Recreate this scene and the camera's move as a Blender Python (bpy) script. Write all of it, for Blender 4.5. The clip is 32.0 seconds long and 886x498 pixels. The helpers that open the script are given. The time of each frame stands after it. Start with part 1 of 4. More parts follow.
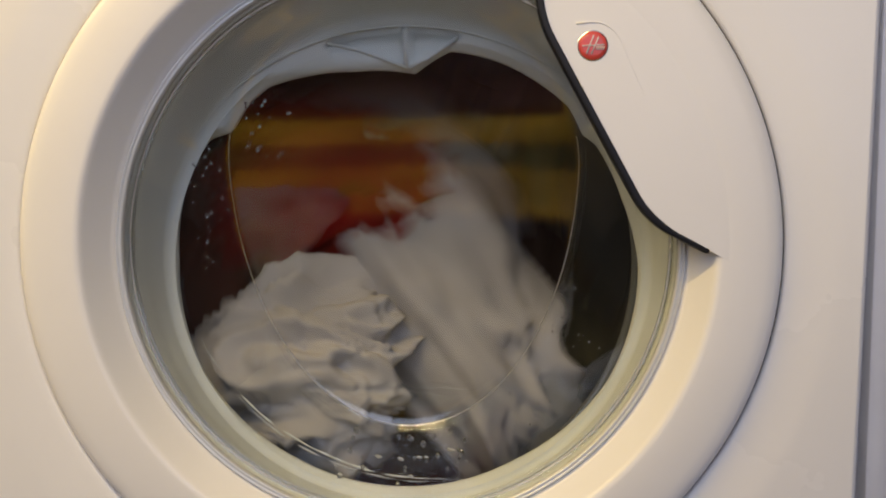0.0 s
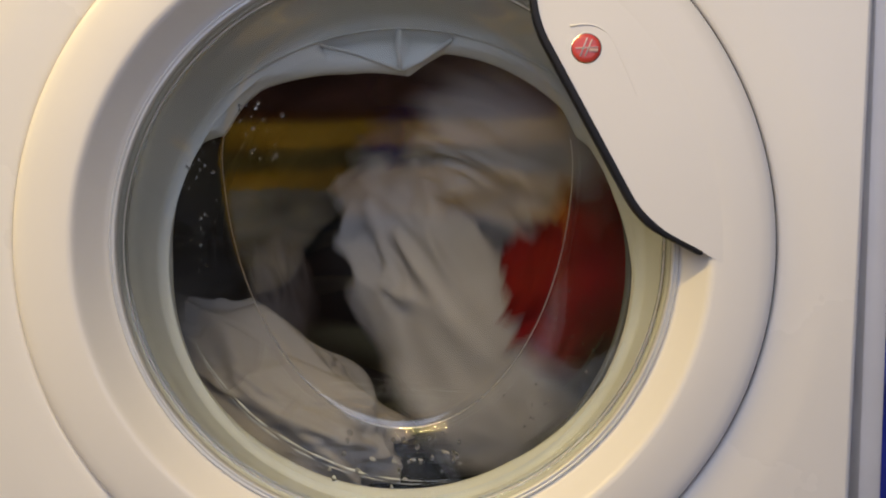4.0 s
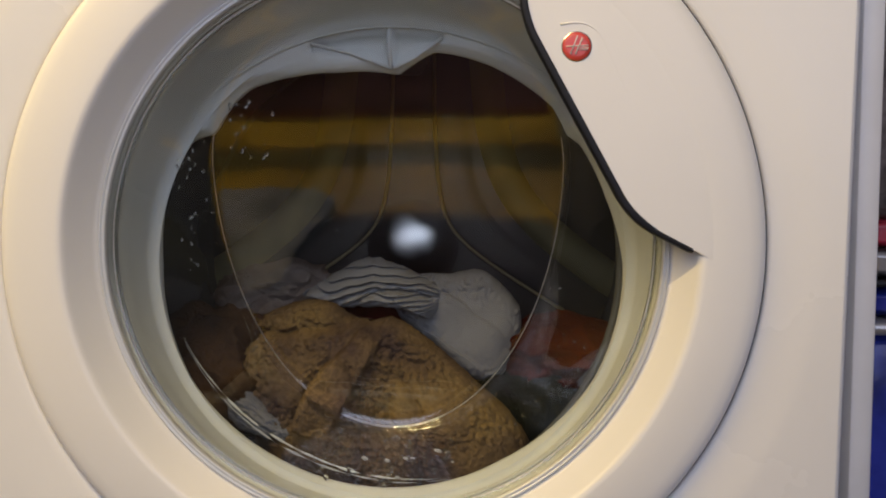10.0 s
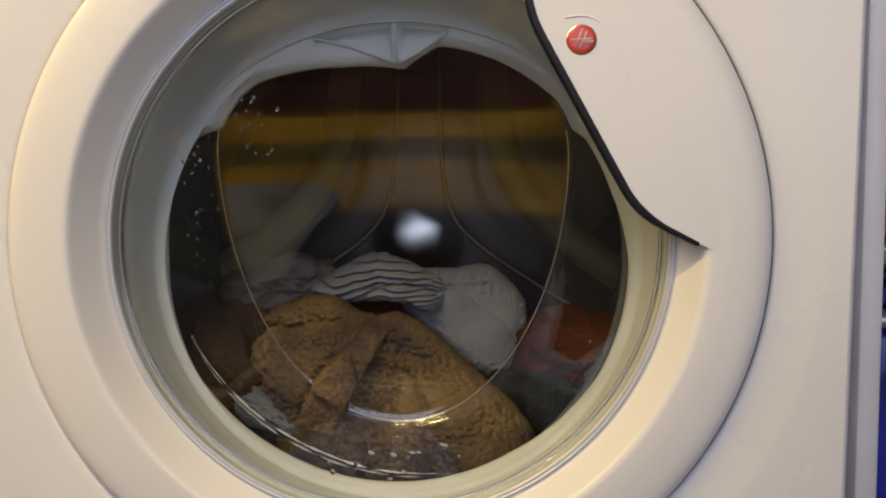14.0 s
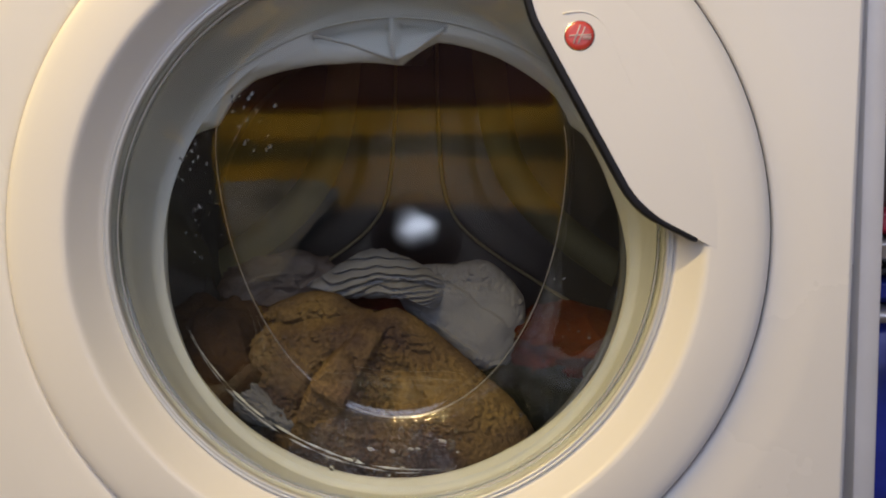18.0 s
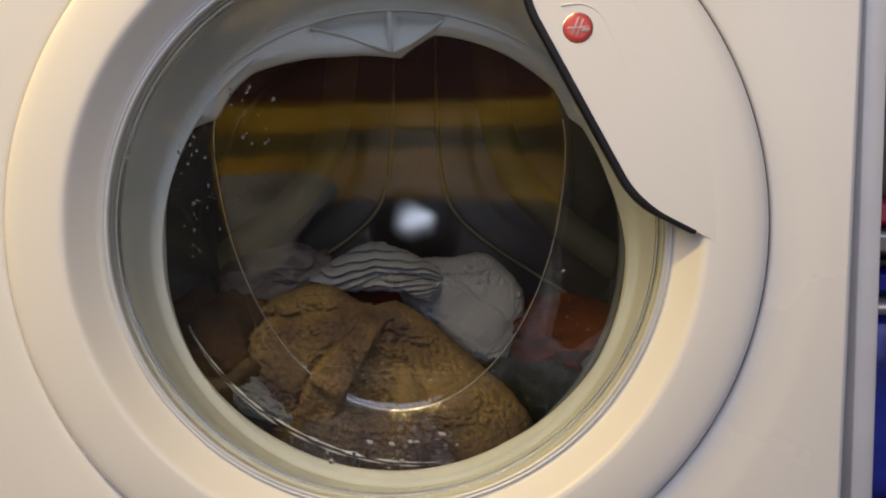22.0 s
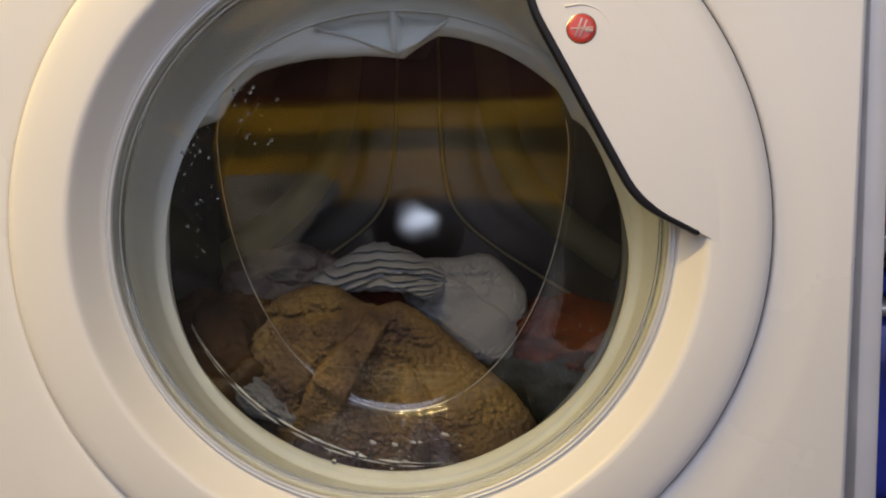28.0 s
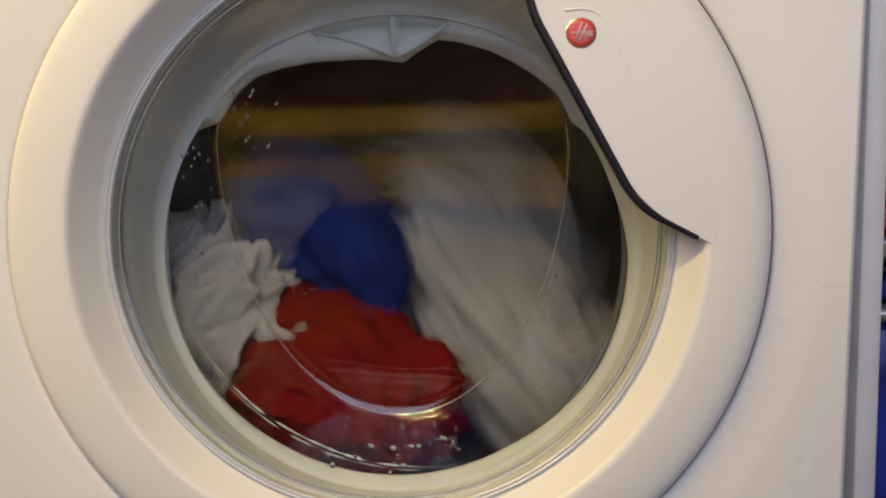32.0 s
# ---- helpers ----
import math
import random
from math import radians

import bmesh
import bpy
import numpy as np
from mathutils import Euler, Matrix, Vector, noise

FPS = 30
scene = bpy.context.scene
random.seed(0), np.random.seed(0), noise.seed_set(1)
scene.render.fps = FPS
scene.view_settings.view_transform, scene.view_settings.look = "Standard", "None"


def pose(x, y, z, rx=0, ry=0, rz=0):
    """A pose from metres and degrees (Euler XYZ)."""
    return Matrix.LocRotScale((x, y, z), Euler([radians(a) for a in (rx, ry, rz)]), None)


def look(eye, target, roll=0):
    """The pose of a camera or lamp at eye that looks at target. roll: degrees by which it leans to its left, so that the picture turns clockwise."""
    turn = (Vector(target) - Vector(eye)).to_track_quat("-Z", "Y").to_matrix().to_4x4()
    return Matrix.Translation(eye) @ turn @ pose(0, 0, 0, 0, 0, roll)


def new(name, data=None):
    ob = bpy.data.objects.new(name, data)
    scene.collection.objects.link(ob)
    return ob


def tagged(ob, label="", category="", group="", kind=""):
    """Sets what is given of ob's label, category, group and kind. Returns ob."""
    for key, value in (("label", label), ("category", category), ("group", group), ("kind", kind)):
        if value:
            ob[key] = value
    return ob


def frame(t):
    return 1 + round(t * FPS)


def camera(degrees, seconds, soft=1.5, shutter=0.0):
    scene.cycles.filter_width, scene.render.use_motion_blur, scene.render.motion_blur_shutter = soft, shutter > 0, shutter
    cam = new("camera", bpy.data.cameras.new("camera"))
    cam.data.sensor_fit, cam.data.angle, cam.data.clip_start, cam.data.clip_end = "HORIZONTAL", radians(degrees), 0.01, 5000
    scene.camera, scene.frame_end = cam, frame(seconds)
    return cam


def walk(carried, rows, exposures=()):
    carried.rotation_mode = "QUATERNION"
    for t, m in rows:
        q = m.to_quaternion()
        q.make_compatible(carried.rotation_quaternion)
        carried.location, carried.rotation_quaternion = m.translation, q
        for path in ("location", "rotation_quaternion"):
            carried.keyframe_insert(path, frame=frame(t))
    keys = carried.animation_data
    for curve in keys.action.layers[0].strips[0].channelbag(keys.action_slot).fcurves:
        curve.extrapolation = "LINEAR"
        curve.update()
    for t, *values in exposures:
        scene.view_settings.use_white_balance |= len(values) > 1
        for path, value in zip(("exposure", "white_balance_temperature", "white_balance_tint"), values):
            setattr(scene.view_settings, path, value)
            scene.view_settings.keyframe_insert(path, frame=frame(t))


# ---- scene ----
# The camera: handheld before the machine's door, it only sways.
Z0 = 0.42
EYE = Vector((0.063, -0.549, Z0 + 0.026))
cam = camera(55, 32.0, soft=2.0, shutter=1.0)
SWAY = [
    (0, -3.09, -2.83, 0.73), (0.5, -3.01, -2.72, 0.74), (1, -2.87, -2.63, 0.76), (1.5, -2.80, -2.31, 0.76), (2, -2.63, -2.49, 0.73),
    (2.5, -2.66, -2.75, 0.70), (3, -2.63, -2.73, 0.68), (3.5, -2.77, -2.69, 0.68), (5.5, -2.19, -2.61, 0.70), (6, -2.17, -2.37, 0.72),
    (6.5, -2.26, -2.51, 0.72), (7, -2.30, -2.42, 0.70), (7.5, -2.23, -2.65, 0.66), (8, -2.39, -2.84, 0.61), (8.5, -2.25, -3.34, 0.57),
    (9, -2.14, -3.23, 0.54), (9.5, -2.14, -2.93, 0.51), (10, -2.10, -2.77, 0.49), (10.5, -2.10, -2.66, 0.47), (11, -2.24, -2.79, 0.43),
    (11.5, -2.18, -3.15, 0.40), (12, -2.18, -3.32, 0.36), (12.5, -2.19, -3.14, 0.32), (13, -2.37, -3.29, 0.28), (13.5, -2.40, -3.15, 0.24),
    (14, -2.46, -3.15, 0.21), (14.5, -2.43, -3.17, 0.19), (16.5, -2.34, -3.35, 0.17), (17, -2.30, -3.25, 0.15), (17.5, -2.33, -3.26, 0.13),
    (18, -2.35, -3.39, 0.09), (18.5, -2.36, -3.68, 0.06), (19, -2.32, -3.89, 0.03), (19.5, -2.34, -3.71, -0.01), (20, -2.40, -3.53, -0.04),
    (20.5, -2.45, -3.41, -0.07), (21, -2.42, -3.40, -0.09), (21.5, -2.39, -3.60, -0.09), (22, -2.27, -3.86, -0.08), (22.5, -2.29, -3.60, -0.05),
    (23, -2.33, -3.41, -0.01), (23.5, -2.30, -3.39, 0.01), (24, -2.29, -3.45, 0.03), (24.5, -2.34, -3.52, 0.03), (25, -2.32, -3.83, 0.01),
    (25.5, -2.31, -3.84, 0.00), (27.5, -2.52, -3.49, -0.01), (28, -2.48, -3.82, -0.02), (28.5, -2.52, -3.98, -0.01), (29, -2.47, -3.74, 0.02),
    (29.5, -2.47, -3.51, 0.05), (30, -2.54, -3.46, 0.09), (30.5, -2.56, -3.50, 0.12), (31, -2.53, -3.65, 0.15), (31.5, -2.44, -4.08, 0.17),
    (32, -2.43, -3.58, 0.19),
]


def sight(yaw, pitch, roll):
    a, b = radians(yaw), radians(pitch)
    return look(EYE, EYE + Vector((math.sin(a) * math.cos(b), math.cos(a) * math.cos(b), math.sin(b))), roll)


walk(cam, [(t, sight(a, b, c)) for t, a, b, c in SWAY])

# ---- light ----
world = bpy.data.worlds.new("world")
scene.world = world
world.use_nodes = True
world.node_tree.nodes["Background"].inputs[0].default_value = (0.55, 0.65, 0.8, 1)
world.node_tree.nodes["Background"].inputs[1].default_value = 0.3
scene.view_settings.exposure = 0.0


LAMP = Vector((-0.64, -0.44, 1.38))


def area(name, m, sx, sy, power, color, shape="RECTANGLE"):
    d = bpy.data.lights.new(name, "AREA")
    d.shape, d.size, d.size_y, d.energy, d.color = shape, sx, sy, power, color
    ob = new(name, d)
    ob.matrix_world = m
    return ob


area("window_daylight", look((0.12, -1.70, 1.20), (0.1, 0, 0.9)), 2.15, 1.55, 16.2, (0.755, 0.805, 1.08))
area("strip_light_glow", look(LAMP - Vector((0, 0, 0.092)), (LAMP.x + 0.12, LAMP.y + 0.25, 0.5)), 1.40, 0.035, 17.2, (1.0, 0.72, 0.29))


# ---- materials ----
def material(name, color, rough=0.5, metal=0.0, vary=0.06, scale=8.0, bump=0.0, bscale=60.0, second=None, spec=0.5, coat=0.0, stretch=(1, 1, 1), fine=0.0):
    m = bpy.data.materials.new(name)
    m.use_nodes = True
    nt = m.node_tree
    N, L = nt.nodes, nt.links
    p = N["Principled BSDF"]
    p.inputs["Roughness"].default_value, p.inputs["Metallic"].default_value = rough, metal
    p.inputs["Specular IOR Level"].default_value, p.inputs["Coat Weight"].default_value = spec, coat
    tc = N.new("ShaderNodeTexCoord")
    mp = N.new("ShaderNodeMapping")
    mp.inputs["Scale"].default_value = stretch
    L.new(tc.outputs["Object"], mp.inputs[0])
    n1 = N.new("ShaderNodeTexNoise")
    n1.inputs["Scale"].default_value, n1.inputs["Detail"].default_value = scale, 6
    L.new(mp.outputs[0], n1.inputs["Vector"])
    ramp = N.new("ShaderNodeValToRGB")
    lo = second or tuple(c * (1 - vary) for c in color)
    hi = color if second else tuple(min(1, c * (1 + vary)) for c in color)
    ramp.color_ramp.elements[0].position, ramp.color_ramp.elements[1].position = 0.35, 0.65
    ramp.color_ramp.elements[0].color, ramp.color_ramp.elements[1].color = (*lo, 1), (*hi, 1)
    L.new(n1.outputs["Fac"], ramp.inputs[0])
    out = ramp.outputs[0]
    n2 = N.new("ShaderNodeTexNoise")
    n2.inputs["Scale"].default_value, n2.inputs["Detail"].default_value = bscale, 5
    L.new(mp.outputs[0], n2.inputs["Vector"])
    # Darkens the bump's low points: shade between tufts is put in the colour.
    if fine:
        mx = N.new("ShaderNodeMix")
        mx.data_type, mx.blend_type = "RGBA", "MULTIPLY"
        mx.inputs[0].default_value = fine
        r2 = N.new("ShaderNodeValToRGB")
        r2.color_ramp.elements[0].position, r2.color_ramp.elements[1].position = 0.3, 0.62
        L.new(n2.outputs["Fac"], r2.inputs[0])
        L.new(out, mx.inputs[6]), L.new(r2.outputs[0], mx.inputs[7])
        out = mx.outputs[2]
    L.new(out, p.inputs["Base Color"])
    mr = N.new("ShaderNodeMapRange")
    mr.inputs[3].default_value, mr.inputs[4].default_value = max(0.0, rough - 0.05), min(1.0, rough + 0.05)
    L.new(n1.outputs["Fac"], mr.inputs[0]), L.new(mr.outputs[0], p.inputs["Roughness"])
    if bump:
        b = N.new("ShaderNodeBump")
        b.inputs["Strength"].default_value, b.inputs["Distance"].default_value = bump, 0.004
        L.new(n2.outputs["Fac"], b.inputs["Height"]), L.new(b.outputs[0], p.inputs["Normal"])
    return m


def thin_glass(name, tint, gloss=0.0):
    """Thin clear glass: passes straight through, mirrors by Fresnel."""
    m = bpy.data.materials.new(name)
    m.use_nodes = True
    N, L = m.node_tree.nodes, m.node_tree.links
    N.remove(N["Principled BSDF"])
    t, g, w, mix = (N.new("ShaderNode" + k) for k in ("BsdfTransparent", "BsdfGlossy", "LayerWeight", "MixShader"))
    t.inputs[0].default_value = (*tint, 1)
    g.inputs["Roughness"].default_value = gloss
    w.inputs["Blend"].default_value = 0.5
    power, gain = N.new("ShaderNodeMath"), N.new("ShaderNodeMath")
    power.operation, power.inputs[1].default_value = "POWER", 5.0
    gain.operation, gain.inputs[1].default_value, gain.inputs[2].default_value = "MULTIPLY_ADD", 0.8, 0.072
    L.new(w.outputs["Facing"], power.inputs[0]), L.new(power.outputs[0], gain.inputs[0])
    L.new(gain.outputs[0], mix.inputs[0]), L.new(t.outputs[0], mix.inputs[1]), L.new(g.outputs[0], mix.inputs[2])
    L.new(mix.outputs[0], N["Material Output"].inputs[0])
    return m


def clear_water(name, ior):
    m = bpy.data.materials.new(name)
    m.use_nodes = True
    p = m.node_tree.nodes["Principled BSDF"]
    p.inputs["Transmission Weight"].default_value, p.inputs["Roughness"].default_value, p.inputs["IOR"].default_value = 1, 0, ior
    return m


def painted_glint(m, inner, outer, bright, dull):
    """Paints the window's glint: bright near the drum's axis, fading to dull steel."""
    N, L = m.node_tree.nodes, m.node_tree.links
    flat, dist, ramp = N.new("ShaderNodeVectorMath"), N.new("ShaderNodeVectorMath"), N.new("ShaderNodeMapRange")
    flat.operation, flat.inputs[1].default_value, flat.inputs[2].default_value = "MULTIPLY_ADD", (0.9, 0, 1.35), (-0.019, 0, -0.035)
    dist.operation = "LENGTH"
    ramp.interpolation_type = "SMOOTHSTEP"
    for k, v in zip((1, 2, 3, 4), (inner, outer, bright, dull)):
        ramp.inputs[k].default_value = v
    tc = next(n for n in N if n.type == "TEX_COORD")
    blot, shift = N.new("ShaderNodeTexNoise"), N.new("ShaderNodeVectorMath")
    blot.inputs["Scale"].default_value, blot.inputs["Detail"].default_value = 26.0, 0.0
    shift.operation, shift.inputs[1].default_value = "MULTIPLY_ADD", (0.045, 0.0, 0.045)
    L.new(tc.outputs["Object"], blot.inputs["Vector"]), L.new(blot.outputs["Color"], shift.inputs[0]), L.new(flat.outputs[0], shift.inputs[2])
    L.new(tc.outputs["Object"], flat.inputs[0]), L.new(shift.outputs[0], dist.inputs[0]), L.new(dist.outputs["Value"], ramp.inputs[0])
    L.new(ramp.outputs[0], N["Principled BSDF"].inputs["Base Color"])


WHITE = material("white_enamel", (0.80, 0.79, 0.77), 0.28, vary=0.02, scale=5, bump=0.015, bscale=35)
PLASTIC = material("white_door_plastic", (0.80, 0.785, 0.755), 0.33, vary=0.015, scale=7, bump=0.02, bscale=40)
CHROME = material("satin_chrome", (0.62, 0.63, 0.62), 0.38, 0.35, vary=0.05, scale=20)
GAP = material("gap_shade", (0.07, 0.068, 0.066), 0.7, vary=0.1)
BLACK = material("black_rubber_trim", (0.007, 0.007, 0.010), 0.5, spec=0.3, vary=0.3, scale=60, bump=0.05)
GASKET = material("grey_gasket_rubber", (0.61, 0.635, 0.605), 0.6, vary=0.07, scale=14, bump=0.05, bscale=90)
GASKET_DARK = material("grey_gasket_web", (0.46, 0.475, 0.475), 0.6, vary=0.08, scale=14, bump=0.05, bscale=90)
# Both steels below are far too dark: the drum's dimness is in the colour.
STEEL = material("dimmed_drum_steel", (0.058, 0.055, 0.050), 0.32, 0.6, vary=0.08, scale=6, bump=0.03, bscale=50)
DRUMSIDE = material("dimmed_side_steel", (0.20, 0.205, 0.19), 0.17, 0.6, vary=0.15, scale=9)
HUB = material("drum_hub_steel", (0.36, 0.36, 0.40), 0.33, 1.0, vary=0.04, scale=20)
painted_glint(HUB, 0.003, 0.036, 0.95, 0.05)
# Light caught on the thin creases is put in this brighter, yellower colour.
RIB = material("lit_rib_steel", (0.48, 0.41, 0.25), 0.62, 1.0, vary=0.1, scale=20)
# Yellowish sheen in the colour, for the broad tubes beside the arms.
RIB_GLOW = material("rib_glow_steel", (0.31, 0.28, 0.16), 0.68, 1.0, vary=0.12, scale=20)
LIFTER = material("grey_lifter_plastic", (0.09, 0.095, 0.10), 0.4, vary=0.06, scale=12)
GLASS = thin_glass("door_glass", (0.975, 0.985, 0.97), 0.012)
WATER = clear_water("water", 1.33)
CLEAR = clear_water("thick_glass", 1.5)
CLEAR.node_tree.nodes["Principled BSDF"].inputs["Roughness"].default_value = 0.3
CLEAR.node_tree.nodes["Principled BSDF"].inputs["Transmission Weight"].default_value = 0.93
RED = material("red_enamel_badge", (0.60, 0.060, 0.042), 0.30, vary=0.05, scale=60, coat=0.2)
WHITE_INK = material("white_print", (0.8, 0.78, 0.76), 0.4, vary=0.03)
SILVER = material("badge_rim", (0.75, 0.72, 0.70), 0.2, 1.0)
PANEL = material("grey_panel_edge", (0.82, 0.80, 0.78), 0.5, vary=0.05, scale=12, bump=0.06, bscale=70)
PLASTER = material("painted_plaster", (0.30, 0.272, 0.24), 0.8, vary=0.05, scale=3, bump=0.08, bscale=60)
# For unseen walls, kept dark so the glass mirrors little of them.
WARM_PLASTER = material("low_bounce_brown_plaster", (0.095, 0.085, 0.065), 0.8, vary=0.05, scale=3, bump=0.08, bscale=60)
DARK_PLASTER = material("low_bounce_plaster", (0.085, 0.075, 0.070), 0.8, vary=0.08, scale=3, bump=0.08, bscale=60)
CEILING = material("white_ceiling_paint", (0.78, 0.77, 0.74), 0.85, vary=0.03, scale=3, bump=0.06)
FLOOR = material("grey_floor_vinyl", (0.13, 0.125, 0.12), 0.45, vary=0.2, scale=6, bump=0.05)
BLUE_BAG = material("blue_plastic_film", (0.018, 0.03, 0.24), 0.25, vary=0.5, scale=25, bump=0.3, bscale=40)
RED_BAG = material("red_plastic_film", (0.42, 0.03, 0.06), 0.28, vary=0.3, scale=25, bump=0.2, bscale=40)
TAUPE_BAG = material("taupe_cloth", (0.16, 0.13, 0.12), 0.9, vary=0.5, scale=45, bump=0.5, bscale=160, fine=0.5)
GREY_BAND = material("silver_film", (0.45, 0.43, 0.42), 0.3, 0.6, vary=0.1)


def cloth(name, color, second=None, bscale=420, bump=0.7, vary=0.12, scale=14, fine=0.35, stretch=(1, 1, 1)):
    return material(name, color, 0.9, vary=vary, scale=scale, bump=bump, bscale=bscale, second=second, spec=0.06, fine=fine, stretch=stretch)


TAN = cloth("tan_terry", (0.258, 0.176, 0.076), (0.094, 0.066, 0.058), bscale=310, bump=0.6, scale=15, fine=0.42)
WHITE_COTTON = cloth("white_cotton", (0.445, 0.42, 0.395), bscale=700, bump=0.3, fine=0.12)
GREY_TERRY = cloth("grey_white_terry", (0.30, 0.305, 0.315), (0.24, 0.245, 0.265), bscale=800, bump=0.35, fine=0.2)
WHITE_TERRY = cloth("white_terry", (0.46, 0.43, 0.40), (0.39, 0.365, 0.345), bscale=800, bump=0.35, fine=0.2)
PALE_TERRY = cloth("pale_grey_terry", (0.50, 0.52, 0.57), (0.16, 0.17, 0.19), bscale=500, scale=13)
MID_GREY = cloth("mid_grey_terry", (0.24, 0.245, 0.265), (0.13, 0.135, 0.15), bscale=500, scale=9)
# Pale cloth deep in the drum; its dimness is put in the colour.
SHEER = cloth("dimmed_cotton", (0.25, 0.215, 0.19), (0.19, 0.13, 0.09), bscale=600)
MAROON = cloth("maroon_cotton", (0.10, 0.015, 0.013), (0.085, 0.030, 0.014), bscale=500)
ORANGE = cloth("orange_red_fleece", (0.125, 0.024, 0.004), (0.05, 0.007, 0.004), bscale=450)
SCARLET = cloth("scarlet_cotton", (0.20, 0.003, 0.010), (0.21, 0.022, 0.006), bscale=450, scale=11, vary=0.2)
COBALT = cloth("cobalt_cotton", (0.018, 0.042, 0.24), (0.014, 0.03, 0.11), bscale=500)
# Left end of the tan towel: its shade is put in this colour.
SHADED_TAN = cloth("shaded_tan_terry", (0.085, 0.050, 0.028), (0.025, 0.018, 0.016), bscale=380)
OLIVE = cloth("dark_olive_cotton", (0.034, 0.036, 0.022), (0.016, 0.016, 0.013), bscale=380)


# ---- mesh helpers ----
def part(name, bm, mat, parent=None, label="", smooth=True):
    me = bpy.data.meshes.new(name)
    if smooth:
        for fc in bm.faces:
            fc.smooth = True
    bm.to_mesh(me)
    bm.free()
    me.materials.append(mat)
    ob = new(name, me)
    if parent:
        ob.parent = parent
    if label:
        ob["label"] = label
    return ob


def sharp(ob, degrees=35):
    ob.data.set_sharp_from_angle(angle=radians(degrees))
    return ob


def lathe(profile, segs=160, closed=False, cz=Z0, arc=(0, 360)):
    """Turns (radius, depth) pairs round the door's axis."""
    bm = bmesh.new()
    a0, a1 = radians(arc[0]), radians(arc[1])
    full = arc[1] - arc[0] >= 360
    n = segs if full else segs + 1
    rings = []
    for i in range(n):
        a = a0 + (a1 - a0) * i / segs
        rings.append([bm.verts.new((r * math.cos(a), y, cz + r * math.sin(a))) for r, y in profile])
    m = len(profile)
    for i in range(segs):
        p, q = rings[i], rings[(i + 1) % n]
        for j in range(m if closed else m - 1):
            k = (j + 1) % m
            bm.faces.new((p[j], p[k], q[k], q[j]))
    bmesh.ops.recalc_face_normals(bm, faces=bm.faces)
    return bm


def box(x0, x1, y0, y1, z0, z1, bevel=0.0, segs=2):
    bm = bmesh.new()
    bmesh.ops.create_cube(bm, size=1)
    for v in bm.verts:
        v.co = Vector(((x0 + x1) / 2 + v.co.x * (x1 - x0), (y0 + y1) / 2 + v.co.y * (y1 - y0), (z0 + z1) / 2 + v.co.z * (z1 - z0)))
    if bevel:
        bmesh.ops.bevel(bm, geom=bm.edges[:], offset=bevel, segments=segs, affect="EDGES", profile=0.5)
    return bm


def slab(points, y0, y1, bevel=0.0):
    """A flat plate with the given outline in x and z, from depth y0 to y1."""
    bm = bmesh.new()
    a = [bm.verts.new((x, y0, z)) for x, z in points]
    b = [bm.verts.new((x, y1, z)) for x, z in points]
    front = bm.faces.new(a)
    bm.faces.new(b[::-1])
    n = len(points)
    for i in range(n):
        bm.faces.new((a[i], b[i], b[(i + 1) % n], a[(i + 1) % n]))
    bmesh.ops.recalc_face_normals(bm, faces=bm.faces)
    if bevel:
        bmesh.ops.bevel(bm, geom=list(front.edges), offset=bevel, segments=3, affect="EDGES", profile=0.5)
    return bm


def rounded_path(points, radii, steps=8):
    """A polyline with its inner corners rounded."""
    out = [Vector(points[0])]
    for i in range(1, len(points) - 1):
        p, a, b = Vector(points[i]), Vector(points[i - 1]), Vector(points[i + 1])
        r = radii[i - 1]
        p0, p1 = p + (a - p).normalized() * r, p + (b - p).normalized() * r
        for k in range(steps + 1):
            t = k / steps
            out.append((1 - t) ** 2 * p0 + 2 * t * (1 - t) * p + t * t * p1)
    out.append(Vector(points[-1]))
    return out


def ribbon(path, width, y0, y1, taper=None, bevel=0.0011):
    """A band along a path in x and z, with rounded ends."""
    n = len(path)
    left, right = [], []
    for i, p in enumerate(path):
        d = (path[min(i + 1, n - 1)] - path[max(i - 1, 0)]).normalized()
        w = width / 2 * (taper(i / (n - 1)) if taper else 1)
        o = Vector((-d.y, d.x)) * w
        left.append(p + o), right.append(p - o)
    d = (path[-1] - path[-2]).normalized()
    w = width / 2 * (taper(1) if taper else 1)
    o = Vector((-d.y, d.x)) * w
    cap = [path[-1] + o * math.cos(a) + d * w * math.sin(a) for a in (math.pi * k / 8 for k in range(1, 8))]
    return slab([tuple(v) for v in left + cap + right[::-1]], y0, y1, bevel)


def tube(path, radius, segs=8):
    bm = bmesh.new()
    rings = []
    n = len(path)
    for i, p in enumerate(path):
        p = Vector(p)
        d = (Vector(path[min(i + 1, n - 1)]) - Vector(path[max(i - 1, 0)])).normalized()
        u = d.cross(Vector((0, 1, 0.01))).normalized()
        v = d.cross(u)
        size = radius(i / (n - 1)) if callable(radius) else radius
        rings.append([bm.verts.new(p + size * (math.cos(a) * u + math.sin(a) * v)) for a in (2 * math.pi * k / segs for k in range(segs))])
    for i in range(n - 1):
        for k in range(segs):
            bm.faces.new((rings[i][k], rings[i][(k + 1) % segs], rings[i + 1][(k + 1) % segs], rings[i + 1][k]))
    bm.faces.new(rings[0][::-1]), bm.faces.new(rings[-1])
    bmesh.ops.recalc_face_normals(bm, faces=bm.faces)
    return bm


# ---- the room ----
def structure(name, bm, mat, label):
    ob = part(name, bm, mat, smooth=False)
    return tagged(ob, label, name.split("_")[0], kind="structure")


